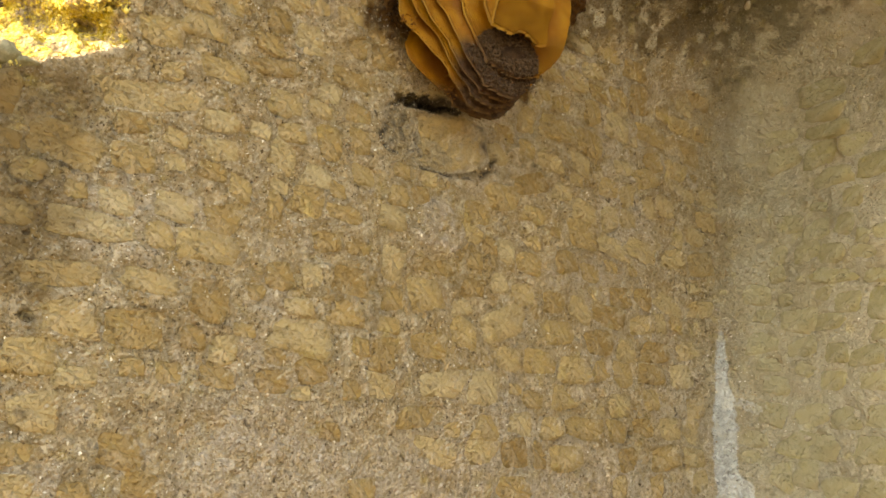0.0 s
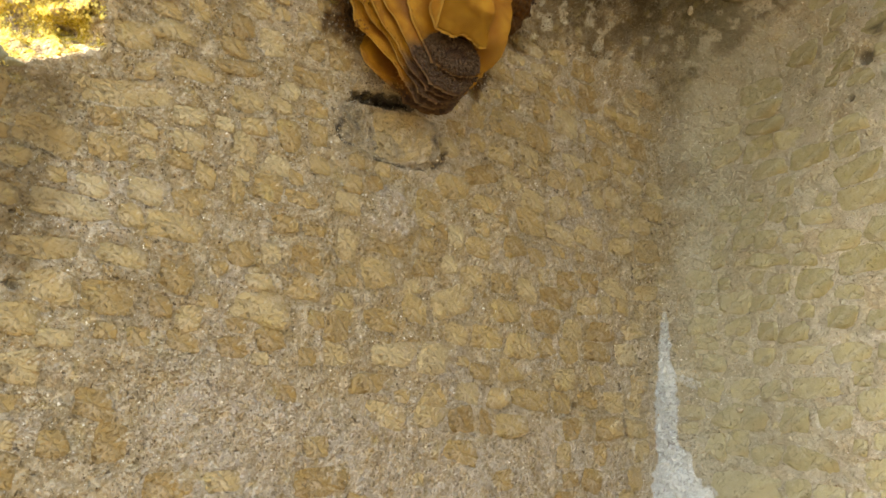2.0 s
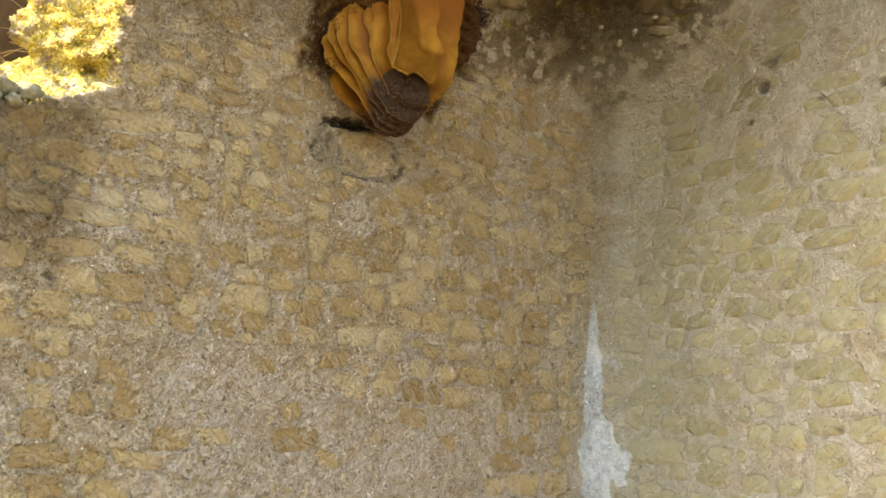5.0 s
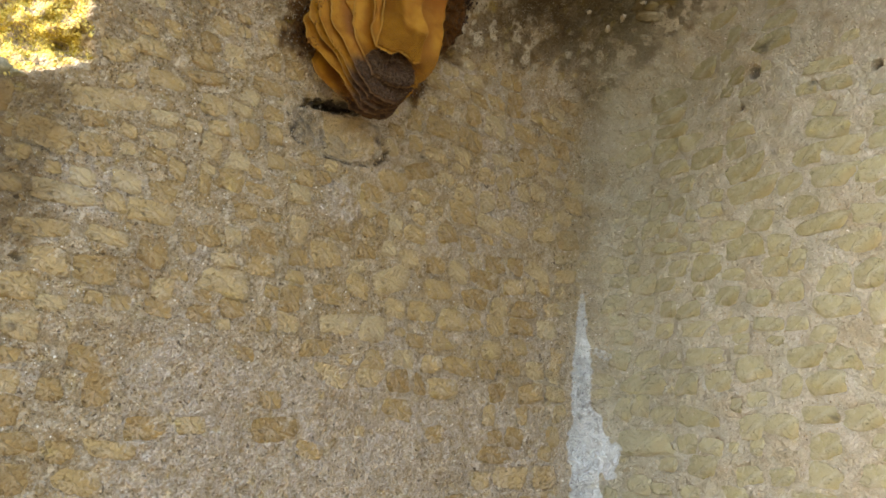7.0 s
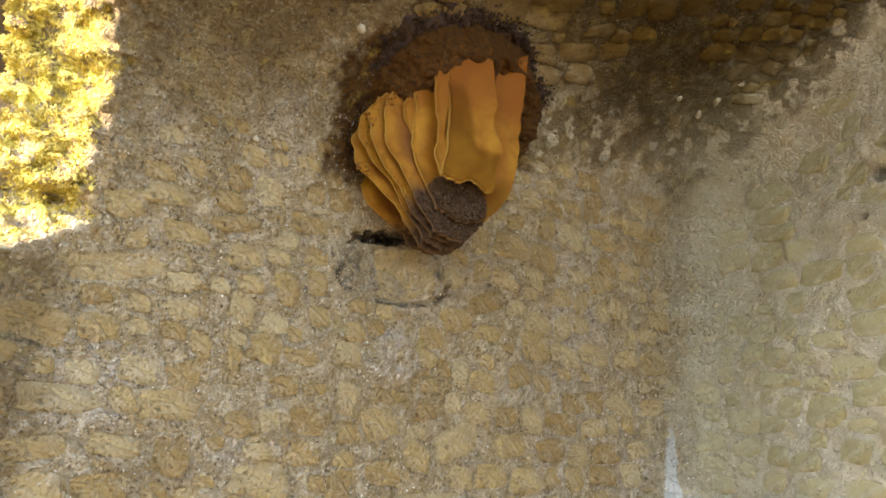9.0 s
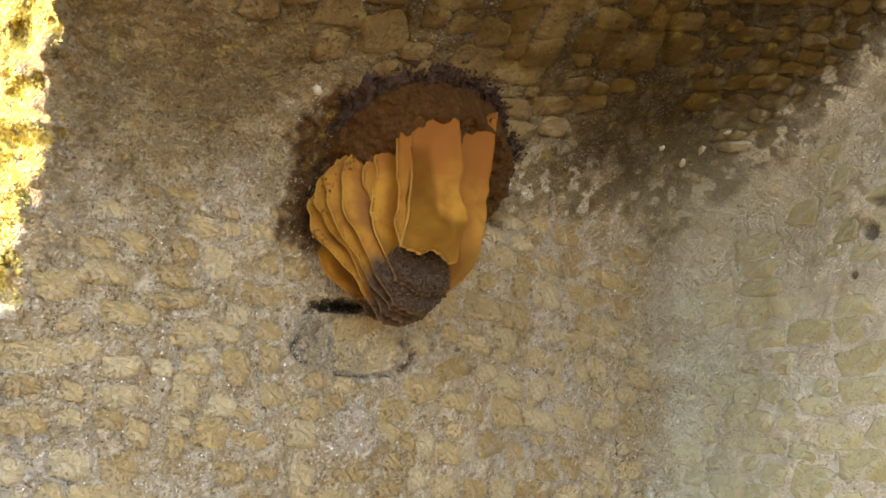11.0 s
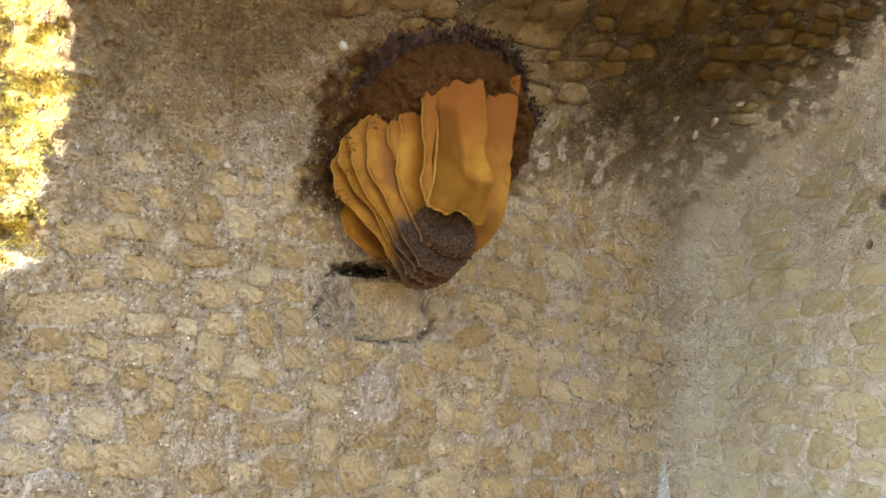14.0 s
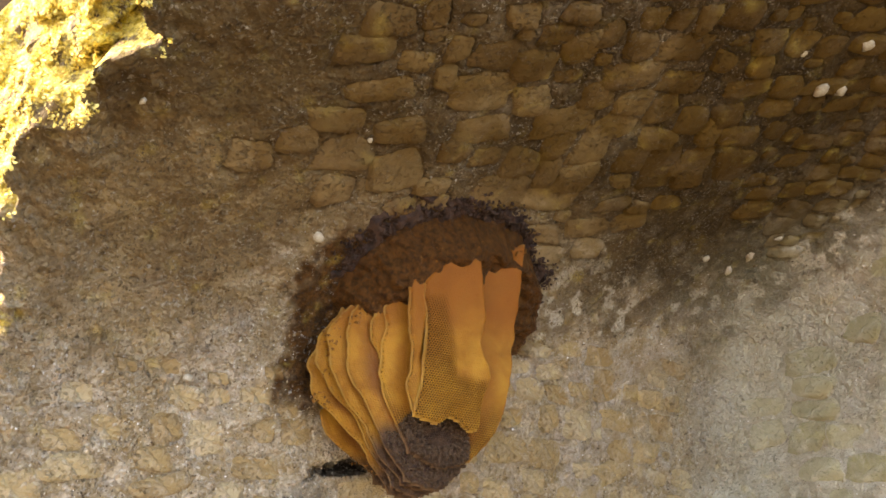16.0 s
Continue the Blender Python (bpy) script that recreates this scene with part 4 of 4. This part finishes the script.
COMBS = [
    Comb(0.085, 0.0038, ((3.586, 1.214), (3.608, 1.169), (3.634, 1.118), (3.672, 1.086), (3.713, 1.076), (3.82, 1.06)), ((1.21, 3.57), (1.26, 3.556), (1.30, 3.555), (1.345, 3.58), (1.38, 3.66)), dark=3.60, seed=0),
    Comb(0.147, 0.0038, ((3.556, 1.204), (3.595, 1.166), (3.63, 1.140), (3.661, 1.108), (3.68, 1.079), (3.707, 1.037), (3.737, 1.017), (3.784, 1.008), (3.86, 1.03)), ((1.20, 3.55), (1.255, 3.534), (1.316, 3.566), (1.37, 3.66)), dark=3.59, seed=1),
    Comb(0.170, 0.0038, ((3.569, 1.201), (3.599, 1.170), (3.632, 1.138), (3.666, 1.120), (3.70, 1.088), (3.72, 1.052), (3.767, 1.018), (3.815, 1.000), (3.85, 1.015), (3.90, 1.05)), ((1.20, 3.556), (1.252, 3.542), (1.312, 3.572), (1.36, 3.66)), dark=3.635, seed=2),
    Comb(0.193, 0.0038, ((3.57, 1.212), (3.605, 1.160), (3.64, 1.135), (3.67, 1.118), (3.701, 1.080), (3.729, 1.056), (3.765, 1.035), (3.828, 1.009), (3.857, 1.010), (3.90, 1.04), (3.95, 1.08)), ((1.20, 3.565), (1.269, 3.553), (1.309, 3.58), (1.36, 3.68)), dark=3.655, seed=3),
    Comb(0.213, 0.0038, ((3.583, 1.196), (3.621, 1.158), (3.656, 1.133), (3.697, 1.107), (3.737, 1.075), (3.767, 1.058), (3.846, 1.040), (3.882, 1.042), (3.93, 1.07), (3.98, 1.11)), ((1.19, 3.577), (1.24, 3.560), (1.282, 3.560), (1.325, 3.62), (1.365, 3.72)), dark=3.665, seed=4),
    Comb(0.222, 0.0050, ((3.809, 1.106), (3.827, 1.091), (3.863, 1.079), (3.906, 1.080), (3.95, 1.085)), ((1.09, 3.815), (1.11, 3.805), (1.14, 3.82)), ((3.8, 1.15), (4.0, 1.15)), seed=5),
    Comb(0.229, 0.0060, ((3.632, 1.186), (3.655, 1.169), (3.70, 1.143), (3.732, 1.123), (3.763, 1.111), (3.805, 1.108), (3.861, 1.105), (3.931, 1.097), (4.02, 1.11)), ((1.17, 3.64), (1.186, 3.628), (1.252, 3.60), (1.316, 3.622), (1.345, 3.652), (1.377, 3.705), (1.40, 3.80)),
         ((3.70, 1.378), (3.785, 1.391), (4.07, 1.391)), dark="patch", seed=6),
    Comb(0.264, 0.0065, ((3.703, 1.166), (3.741, 1.151), (3.783, 1.147), (3.80, 1.150), (3.836, 1.146), (3.865, 1.137), (3.919, 1.124), (3.985, 1.123)), ((1.14, 3.705), (1.18, 3.702)),
         ((3.703, 1.173), (3.721, 1.179), (3.763, 1.181), (3.79, 1.173), (3.809, 1.164), (3.842, 1.166), (3.903, 1.166), (3.985, 1.160)), seed=7),
    Comb(0.271, 0.0085, ((3.69, 1.164), (3.78, 1.170), (3.878, 1.160), (3.969, 1.152), (4.06, 1.150)), ((1.16, 3.692), (1.19, 3.689), (1.211, 3.680), (1.235, 3.700), (1.255, 3.698), (1.27, 3.687), (1.289, 3.672), (1.302, 3.69)),
         ((3.68, 1.297), (3.70, 1.302), (3.757, 1.306), (3.797, 1.319), (3.823, 1.308), (3.868, 1.283), (3.892, 1.292), (3.929, 1.292), (3.969, 1.278), (4.019, 1.268), (4.06, 1.259)), seed=8),
]

nest = tagged(new("honeycomb_nest"), "wild honeycomb of golden wax sheets hanging from the vault", "honeycomb")
nest.location = (0.02, 1.80, 4.03)
NEST_AT = np.array(nest.location)
tops = []
for c in COMBS:
    # body: a slab with a rounded rim, its top sunk in the root
    nz, nu = 110, 46
    zz = np.linspace(min(r[1] for r in c.foot) - 0.008, 4.13, nz)
    lo, hi = c.edges(zz)
    t = (1 - np.cos(np.linspace(0, math.pi, nu))) / 2
    ug = lo[:, None] - 0.001 + (hi - lo + 0.002)[:, None] * t[None]
    zg = np.repeat(zz[:, None], nu, 1)
    inside, hang = c.sheet(ug, zg)
    thick = c.thick(inside)
    front, rear = wall_point(ug, hang + thick - 0.7 * c.half * smooth(0.001, 0.004, inside), zg), wall_point(ug, hang - thick - 0.001, zg)
    verts = np.concatenate([front.reshape(-1, 3), rear.reshape(-1, 3)]) - NEST_AT
    gi = np.arange(nz * nu).reshape(nz, nu)
    room = field(front)
    keep = (inside > -0.004) & (room > (0.050 if c.depth > 0.2 else 0.022))
    kq = keep[:-1, :-1] & keep[1:, :-1] & keep[1:, 1:] & keep[:-1, 1:]
    f1 = np.stack([gi[:-1, :-1], gi[:-1, 1:], gi[1:, 1:], gi[1:, :-1]], -1)[kq]
    f2 = (f1 + nz * nu)[:, ::-1]
    brood, old = c.tints(ug, zg)
    two = {"brood": np.tile(brood.ravel(), 2), "old": np.tile(old.ravel(), 2), "hole": np.full(2 * nz * nu, 0.25), "edge": np.tile((1 - smooth(0.0, 0.006, inside)).ravel(), 2)}
    quads_c = np.concatenate([f1, f2])
    comb = put("comb", mesh_of("comb", verts, quads_c.ravel(), np.full(len(quads_c), 4), [M_WAX], None, two), nest)
    tops.append(front[(np.abs(room - 0.066) < 0.008) & (inside > 0)])
    # cells on the open side
    ulo, uhi = lo.min() - 0.01, hi.max() + 0.01
    rows_c = np.arange(zz[0], zz[-1], PITCH * 0.866)
    cu = np.concatenate([np.arange(ulo, uhi, PITCH) + (PITCH / 2 if i % 2 else 0) for i in range(len(rows_c))])
    cz = np.repeat(rows_c, len(np.arange(ulo, uhi, PITCH)))
    ins, cd = c.sheet(cu, cz)
    ok = (ins > 0.0022) & (field(wall_point(cu, cd, cz)) > (0.055 if c.depth > 0.2 else 0.025))
    cu, cz = cu[ok], cz[ok]
    n = len(cu)
    ang = np.radians(30 + 60 * np.arange(6))
    side_len = PITCH / math.sqrt(3)
    q = np.stack([cu, cz, np.full(n, c.seed * 5.1)], -1)
    capped = np.full(n, 0.88)
    if c.seed == 8:
        capped = np.maximum(0.97 * smooth(-0.015, 0.02, cu - 1.218 + 0.25 * (cz - 3.85) + 0.012 * vnoise(q, 0.05, 79)) * smooth(3.765, 3.82, cz + 0.02 * vnoise(q, 0.04, 80)), 0.9 * smooth(3.90, 3.96, cz))
    elif c.seed == 6:
        capped = 0.97 * smooth(3.68, 3.76, cz + 0.02 * vnoise(q, 0.04, 79))
    depth = 0.65 * c.half * (1 - 0.95 * capped) * np.random.default_rng(c.seed).uniform(0.7, 1.1, n)
    ring = []
    for size, low in ((1.0, 0), (0.80, 0), (0.74, 1)):
        uu = cu[:, None] + size * side_len * np.cos(ang)
        zq = cz[:, None] + size * side_len * np.sin(ang)
        i2, d2 = c.sheet(uu, zq)
        ring.append(wall_point(uu, d2 + c.thick(i2) + 0.0004 - low * depth[:, None], zq))
    cv = np.concatenate(ring, 1).reshape(-1, 3) - NEST_AT
    fl = []
    for k in (0, 1):
        for i in range(6):
            j = (i + 1) % 6
            fl.append((k * 6 + i, k * 6 + j, k * 6 + 6 + j, k * 6 + 6 + i))
    fl.append(tuple(range(12, 18)))
    one, sizes = np.array([v for f in fl for v in f]), np.array([len(f) for f in fl])
    loops = (one[None] + 18 * np.arange(n)[:, None]).ravel()
    brood, old = c.tints(cu, cz)
    hole = np.tile(np.repeat([0.0, 0.0, 1.0], 6), n) * np.repeat(1 - capped, 18)
    me = mesh_of("cell_face", cv, loops, np.tile(sizes, n), [M_WAX], None, {"brood": np.repeat(brood, 18), "old": np.repeat(old, 18), "hole": hole}, False)
    put("cell_face", me, comb, kind="stuff")

# dark crumbs standing in for a cluster of bees on the old brood comb
rng = np.random.default_rng(31)
bm = bmesh.new()
bmesh.ops.create_icosphere(bm, subdivisions=1, radius=1.0)
ico_v = np.array([v.co[:] for v in bm.verts])
ico_f = np.array([[v.index for v in f.verts] for f in bm.faces])
bm.free()
vs, fs, count = [], [], 0
while count < 1500:
    u, z = rng.uniform(1.14, 1.36), rng.uniform(3.55, 3.72)
    c = COMBS[6] if count < 950 else COMBS[4]
    ins, hang = c.sheet(np.array([u]), np.array([z]))
    br, _ = c.tints(np.array([u]), np.array([z]))
    hollow = math.hypot((u - 1.245) / 0.034, (z - 3.662) / 0.017) if c is COMBS[6] else 2
    if ins[0] < 0.004 or br[0] < 0.5 or hollow < 1 or (c is COMBS[4] and z > 3.66):
        continue
    at = wall_point(np.array([u]), hang + c.half + rng.uniform(0.0, 0.004), np.array([z]))[0] - NEST_AT
    size = rng.uniform(0.0020, 0.0042)
    vs.append(at + ico_v * size * rng.uniform(0.6, 1.3, 3))
    fs.append(ico_f + len(ico_v) * count)
    count += 1
fs = np.concatenate(fs)
put("bee_grains", mesh_of("bee_grains", np.concatenate(vs), fs.ravel(), np.full(len(fs), 3), [M_CRUMB], None, None, False), nest, kind="stuff", label="dark crumbly crust of old brood comb")

# frayed wax along the tops, where the sheets grow out of the root
tops = np.concatenate(tops)
vs, fs = [], []
for i in range(1500):
    at = tops[rng.integers(len(tops))] + rng.normal(0, 0.006, 3) - NEST_AT
    vs.append(at + ico_v * rng.uniform(0.0012, 0.0036) * rng.uniform(0.5, 1.5, 3) * rng.uniform(0.6, 1.4, (len(ico_v), 1)))
    fs.append(ico_f + len(ico_v) * i)
fs = np.concatenate(fs)
put("wax_fringe", mesh_of("wax_fringe", np.concatenate(vs), fs.ravel(), np.full(len(fs), 3), [M_FRAY], None, None, False), nest, kind="stuff", label="frayed brown wax cells")


# root of the nest: a lumpy brown layer on the vault, with a sooty rim
def crust(name, thick, size, material, label, ring=0.0):
    a, e = np.meshgrid(np.linspace(-1.35, 1.35, size), np.linspace(-1.35, 1.35, size))
    start = NEST_MID + NEST_R * (a[..., None] * T_L + e[..., None] * NEST_UP)
    p = cast(unit(start - MID).reshape(-1, 3))
    r = np.hypot(a, e).ravel() + (1.0 if ring else 0.35) * (0.12 * vnoise(p, 0.06, 81) + 0.07 * vnoise(p, 0.022, 82) + 0.04 * vnoise(p, 0.01, 83))
    if ring:
        lift = thick * np.exp(-((r - 0.95) / ring) ** 2) * smooth(-0.05, 0.35, (e - 0.15 * a).ravel() + 0.15 * vnoise(p, 0.05, 87))
    else:
        lift = thick * (1 - smooth(0.76, 1.0, r)) * smooth(-1.0, -0.3, e.ravel())
    lift = lift * (1 + (0.35 if ring else 0.10) * vnoise(p, 0.03, 84)) + 0.007 * vnoise(p, 0.016, 85) + 0.003 * vnoise(p, 0.007, 86) - 0.012
    v = p + normal_at(p) * (lift + bulge(p))[:, None] - NEST_AT
    gi = np.arange(size * size).reshape(size, size)
    q = np.stack([gi[:-1, :-1], gi[:-1, 1:], gi[1:, 1:], gi[1:, :-1]], -1).reshape(-1, 4)
    q = q[(lift[q] > -0.012).any(1)]
    return put(name, mesh_of(name, v, q.ravel(), np.full(len(q), 4), [material]), nest, label=label)


crust("root", 0.106, 200, M_PROPOLIS, "brown waxy crust on the stone")
crust("rim", 0.020, 200, M_SOOTY, "blackened crust", 0.13)

rng = np.random.default_rng(77)
vs, fs = [], []
for i in range(1500):
    th = 0.45 + rng.beta(1.3, 1.4) * (math.pi - 0.45)
    rr = 0.98 + rng.normal(0, 0.07) + 0.05 * math.sin(5 * th) + 0.03 * math.sin(11 * th + 1)
    p = cast(unit(NEST_MID + rr * NEST_R * (math.cos(th) * T_L + math.sin(th) * NEST_UP) - MID)[None])
    nr = normal_at(p)[0]
    s = rng.uniform(0.0012, 0.0055) * (0.6 + 0.5 * math.sin(th * 1.0))
    vs.append(p[0] + nr * (bulge(p)[0] + rng.uniform(0, 0.012)) + ico_v * max(s, 0.001) * rng.uniform(0.5, 1.4, 3) * rng.uniform(0.6, 1.4, (len(ico_v), 1)) - NEST_AT)
    fs.append(ico_f + len(ico_v) * i)
fs = np.concatenate(fs)
put("rim_crust", mesh_of("rim_crust", np.concatenate(vs), fs.ravel(), np.full(len(fs), 3), [M_SOOTY], None, None, False), nest, kind="stuff", label="blackened crumbs")

# ---- grit: the coarse sand and small stones that stand out of the mortar ----
rng = np.random.default_rng(19)
oct_v = np.array([(1, 0, 0), (-1, 0, 0), (0, 1, 0), (0, -1, 0), (0, 0, 1), (0, 0, -1)], dtype=float)
oct_f = np.array([(0, 2, 4), (2, 1, 4), (1, 3, 4), (3, 0, 4), (2, 0, 5), (1, 2, 5), (3, 1, 5), (0, 3, 5)])
near_by = np.linalg.norm(base - np.array([0.2, 1.9, 3.4]), axis=1) < 2.3
chance = (1 - 0.85 * stony) * smooth(-0.6, 0.5, vnoise(base, 0.17, 93)) * (1 - 0.75 * mask_all["east"]) * (1 - mask_all["white"]) * near_by * (back < 0.004) * (1 - mask_all["nest"]) * (1 - 0.6 * mask_all["brown"])
area = np.linalg.norm(base - MID, axis=1) ** 2
chance = chance * area
pick = rng.choice(len(base), 58000, replace=False, p=chance / chance.sum())
n = len(pick)
size = (0.0010 + 0.0034 * rng.beta(1.1, 4.0, (n, 1, 1)))
vs = shape[pick][:, None] + rng.normal(0, 0.002, (n, 1, 3)) + oct_v[None] * size * rng.uniform(0.6, 1.5, (n, 6, 1)) * rng.uniform(0.6, 1.4, (n, 1, 3))
fs = (oct_f[None] + 6 * np.arange(n)[:, None, None]).reshape(-1, 3)
at = np.repeat(mask_all["brown"][pick], 6)
put("grit", mesh_of("grit", vs.reshape(-1, 3), fs.ravel(), np.full(len(fs), 3), [M_GRIT], None, {"brown": at}, False), label="pale and dark grit standing out of the mortar", category="grit", kind="stuff")

# ---- pale pebbles and chips stuck in the mortar ----
def chip(side, a, b, size, seed, material, parent, name="pebble", flat=0.55):
    rs = random.Random(seed)
    bm = bmesh.new()
    bmesh.ops.create_icosphere(bm, subdivisions=2, radius=1.0)
    c = on_surface(side, np.array([a]), np.array([b]))
    nrm = normal_at(c)[0]
    c = c[0] + nrm * (bulge(c)[0] + size * 0.12)
    t = unit(np.cross(nrm, UP))
    bt = np.cross(nrm, t)
    w, h = size * rs.uniform(0.8, 1.2), size * rs.uniform(0.6, 1.0)
    turn = rs.uniform(0, 3.1)
    for v in bm.verts:
        k = 1 + 0.7 * noise.noise(v.co * 1.5 + Vector((seed * 7.1, 0, 0)))
        x, y = v.co.x * w * k / 2, v.co.y * h * k / 2
        x, y = x * math.cos(turn) - y * math.sin(turn), x * math.sin(turn) + y * math.cos(turn)
        v.co = Vector(t * x + bt * y + nrm * v.co.z * size * flat * k / 2)
    ob = part(name, bm, material, parent)
    ob.location = Vector(c)
    return ob


for k, (a, b, s) in enumerate([(0.786, 3.73, 0.022), (1.47, 3.17, 0.014), (1.115, 3.317, 0.013), (1.10, 3.02, 0.009), (0.80, 3.10, 0.010), (0.74, 3.37, 0.010), (1.21, 2.95, 0.009), (0.95, 3.34, 0.010)]):
    chip("north", a, b, s, 100 + k, M_PALE, wall_north)
for k, (a, b, s) in enumerate([(-1.067, 3.127, 0.016), (-1.542, 2.964, 0.024), (-1.40, 3.34, 0.010), (-1.23, 3.62, 0.010), (-1.30, 3.71, 0.010), (-1.46, 3.83, 0.012)]):
    chip("east", a, b, s, 200 + k, M_PALE, wall_east)
for k, (a, b, s) in enumerate([(1.297, 1.155, 0.030), (1.20, 1.387, 0.012), (0.806, 1.215, 0.012), (2.024, 2.146, 0.045), (2.083, 2.184, 0.036), (1.859, 2.146, 0.018), (1.974, 2.273, 0.040), (2.56, 1.781, 0.034),
                               (2.56, 1.711, 0.03), (2.559, 1.877, 0.03), (2.396, 1.685, 0.024), (1.60, 1.41, 0.010)]):
    chip("vault", *along_courses(a, b), s, 300 + k, M_PALE, ceiling)

# ---- lichen clumps on the sunlit jamb ----
rng = np.random.default_rng(5)
cand = np.where((back > 0.004) & (back < depth_end) & (base[:, 2] > 3.25))[0]
pick = rng.choice(cand, min(27000, len(cand)), replace=False)
pick = pick[vnoise(base[pick], 0.045, 91) + 0.6 * vnoise(base[pick], 0.016, 92) > -0.08]
n = len(pick)
size = rng.uniform(0.0010, 0.0030, (n, 1, 1))
vs = shape[pick][:, None] + ico_v[None] * size * rng.uniform(0.35, 1.9, (n, 1, 3)) * rng.uniform(0.5, 1.5, (n, len(ico_v), 1)) + rng.normal(0, 0.003, (n, 1, 3)) + size * 0.5 * normal_at(base[pick])[:, None]
fs = (ico_f[None] + len(ico_v) * np.arange(n)[:, None, None]).reshape(-1, 3)
put("lichen", mesh_of("lichen", vs.reshape(-1, 3), fs.ravel(), np.full(len(fs), 3), [M_LICHEN], None, None, False), label="crumbly yellow lichen on the sunlit broken edge", category="lichen", kind="stuff")

# ---- loose stones on the sill, and dry stalks ----
def loose_stone(u, d, z, size, seed):
    rs = random.Random(seed)
    bm = bmesh.new()
    bmesh.ops.create_icosphere(bm, subdivisions=3, radius=1.0)
    sx, sy, sz = size * rs.uniform(0.8, 1.2), size * rs.uniform(0.8, 1.2), size * rs.uniform(0.55, 0.85)
    for v in bm.verts:
        k = 1 + 0.55 * noise.noise(v.co * 1.4 + Vector((seed, 3, 1))) + 0.16 * noise.noise(v.co * 4 + Vector((seed, 0, 0)))
        v.co = Vector((v.co.x * sx * k, v.co.y * sy * k, v.co.z * sz * k)) * 0.5
    me = bpy.data.meshes.new("loose_stone")
    bm.to_mesh(me)
    bm.free()
    me.materials.append(M_SILL)
    me.polygons.foreach_set("use_smooth", np.full(len(me.polygons), True))
    ob = put("loose_stone", me, label="loose grey-green stone on the broken sill", category="stone", group="stones on the sill")
    ob.matrix_world = Matrix.Translation(Vector(wall_point(np.array(u), np.array(d), np.array(z)))) @ Euler((0, 0, rs.uniform(0, 6))).to_matrix().to_4x4()
    return ob


for k, (u, d, z, s) in enumerate([(0.20, -0.03, 3.30, 0.07), (0.26, -0.02, 3.305, 0.06), (0.31, -0.02, 3.30, 0.05), (0.15, -0.02, 3.29, 0.05), (0.23, 0.0, 3.265, 0.045), (0.18, 0.005, 3.255, 0.04), (0.10, -0.04, 3.30, 0.07)]):
    loose_stone(u, d, z, s, k)


def stalk(points, thick):
    cu_ = bpy.data.curves.new("dry_stalk", 'CURVE')
    cu_.dimensions, cu_.bevel_depth, cu_.bevel_resolution = '3D', thick, 1
    sp = cu_.splines.new('POLY')
    sp.points.add(len(points) - 1)
    for p, q in zip(sp.points, points):
        p.co = (*q, 1.0)
    cu_.materials.append(M_STALK)
    return tagged(new("dry_stalk", cu_), "thin dry stalk sticking out of the broken edge", "stalk", "dry stalks")


rs = random.Random(4)
for k in range(7):
    u, d, z = 0.285 + rs.uniform(-0.02, 0.02), -0.22 + rs.uniform(-0.05, 0.05), 3.42 + 0.03 * k
    pts, du, dz = [], rs.uniform(-0.014, -0.008), rs.uniform(-0.006, 0.006)
    for i in range(9):
        pts.append(wall_point(np.array(u), np.array(d), np.array(z)).tolist())
        u, z, dz = u + du, z + dz, dz + rs.uniform(-0.004, 0.003)
    stalk(pts, 0.0009)

# ---- the stones of the walls ----
set_stones(wall_north, "north", o_north, 0.0036, rng, (-0.2, 1.9, 3.2))
set_stones(wall_east, "east", o_east, 0.0026, rng, (1.2, 2.3, 3.2))
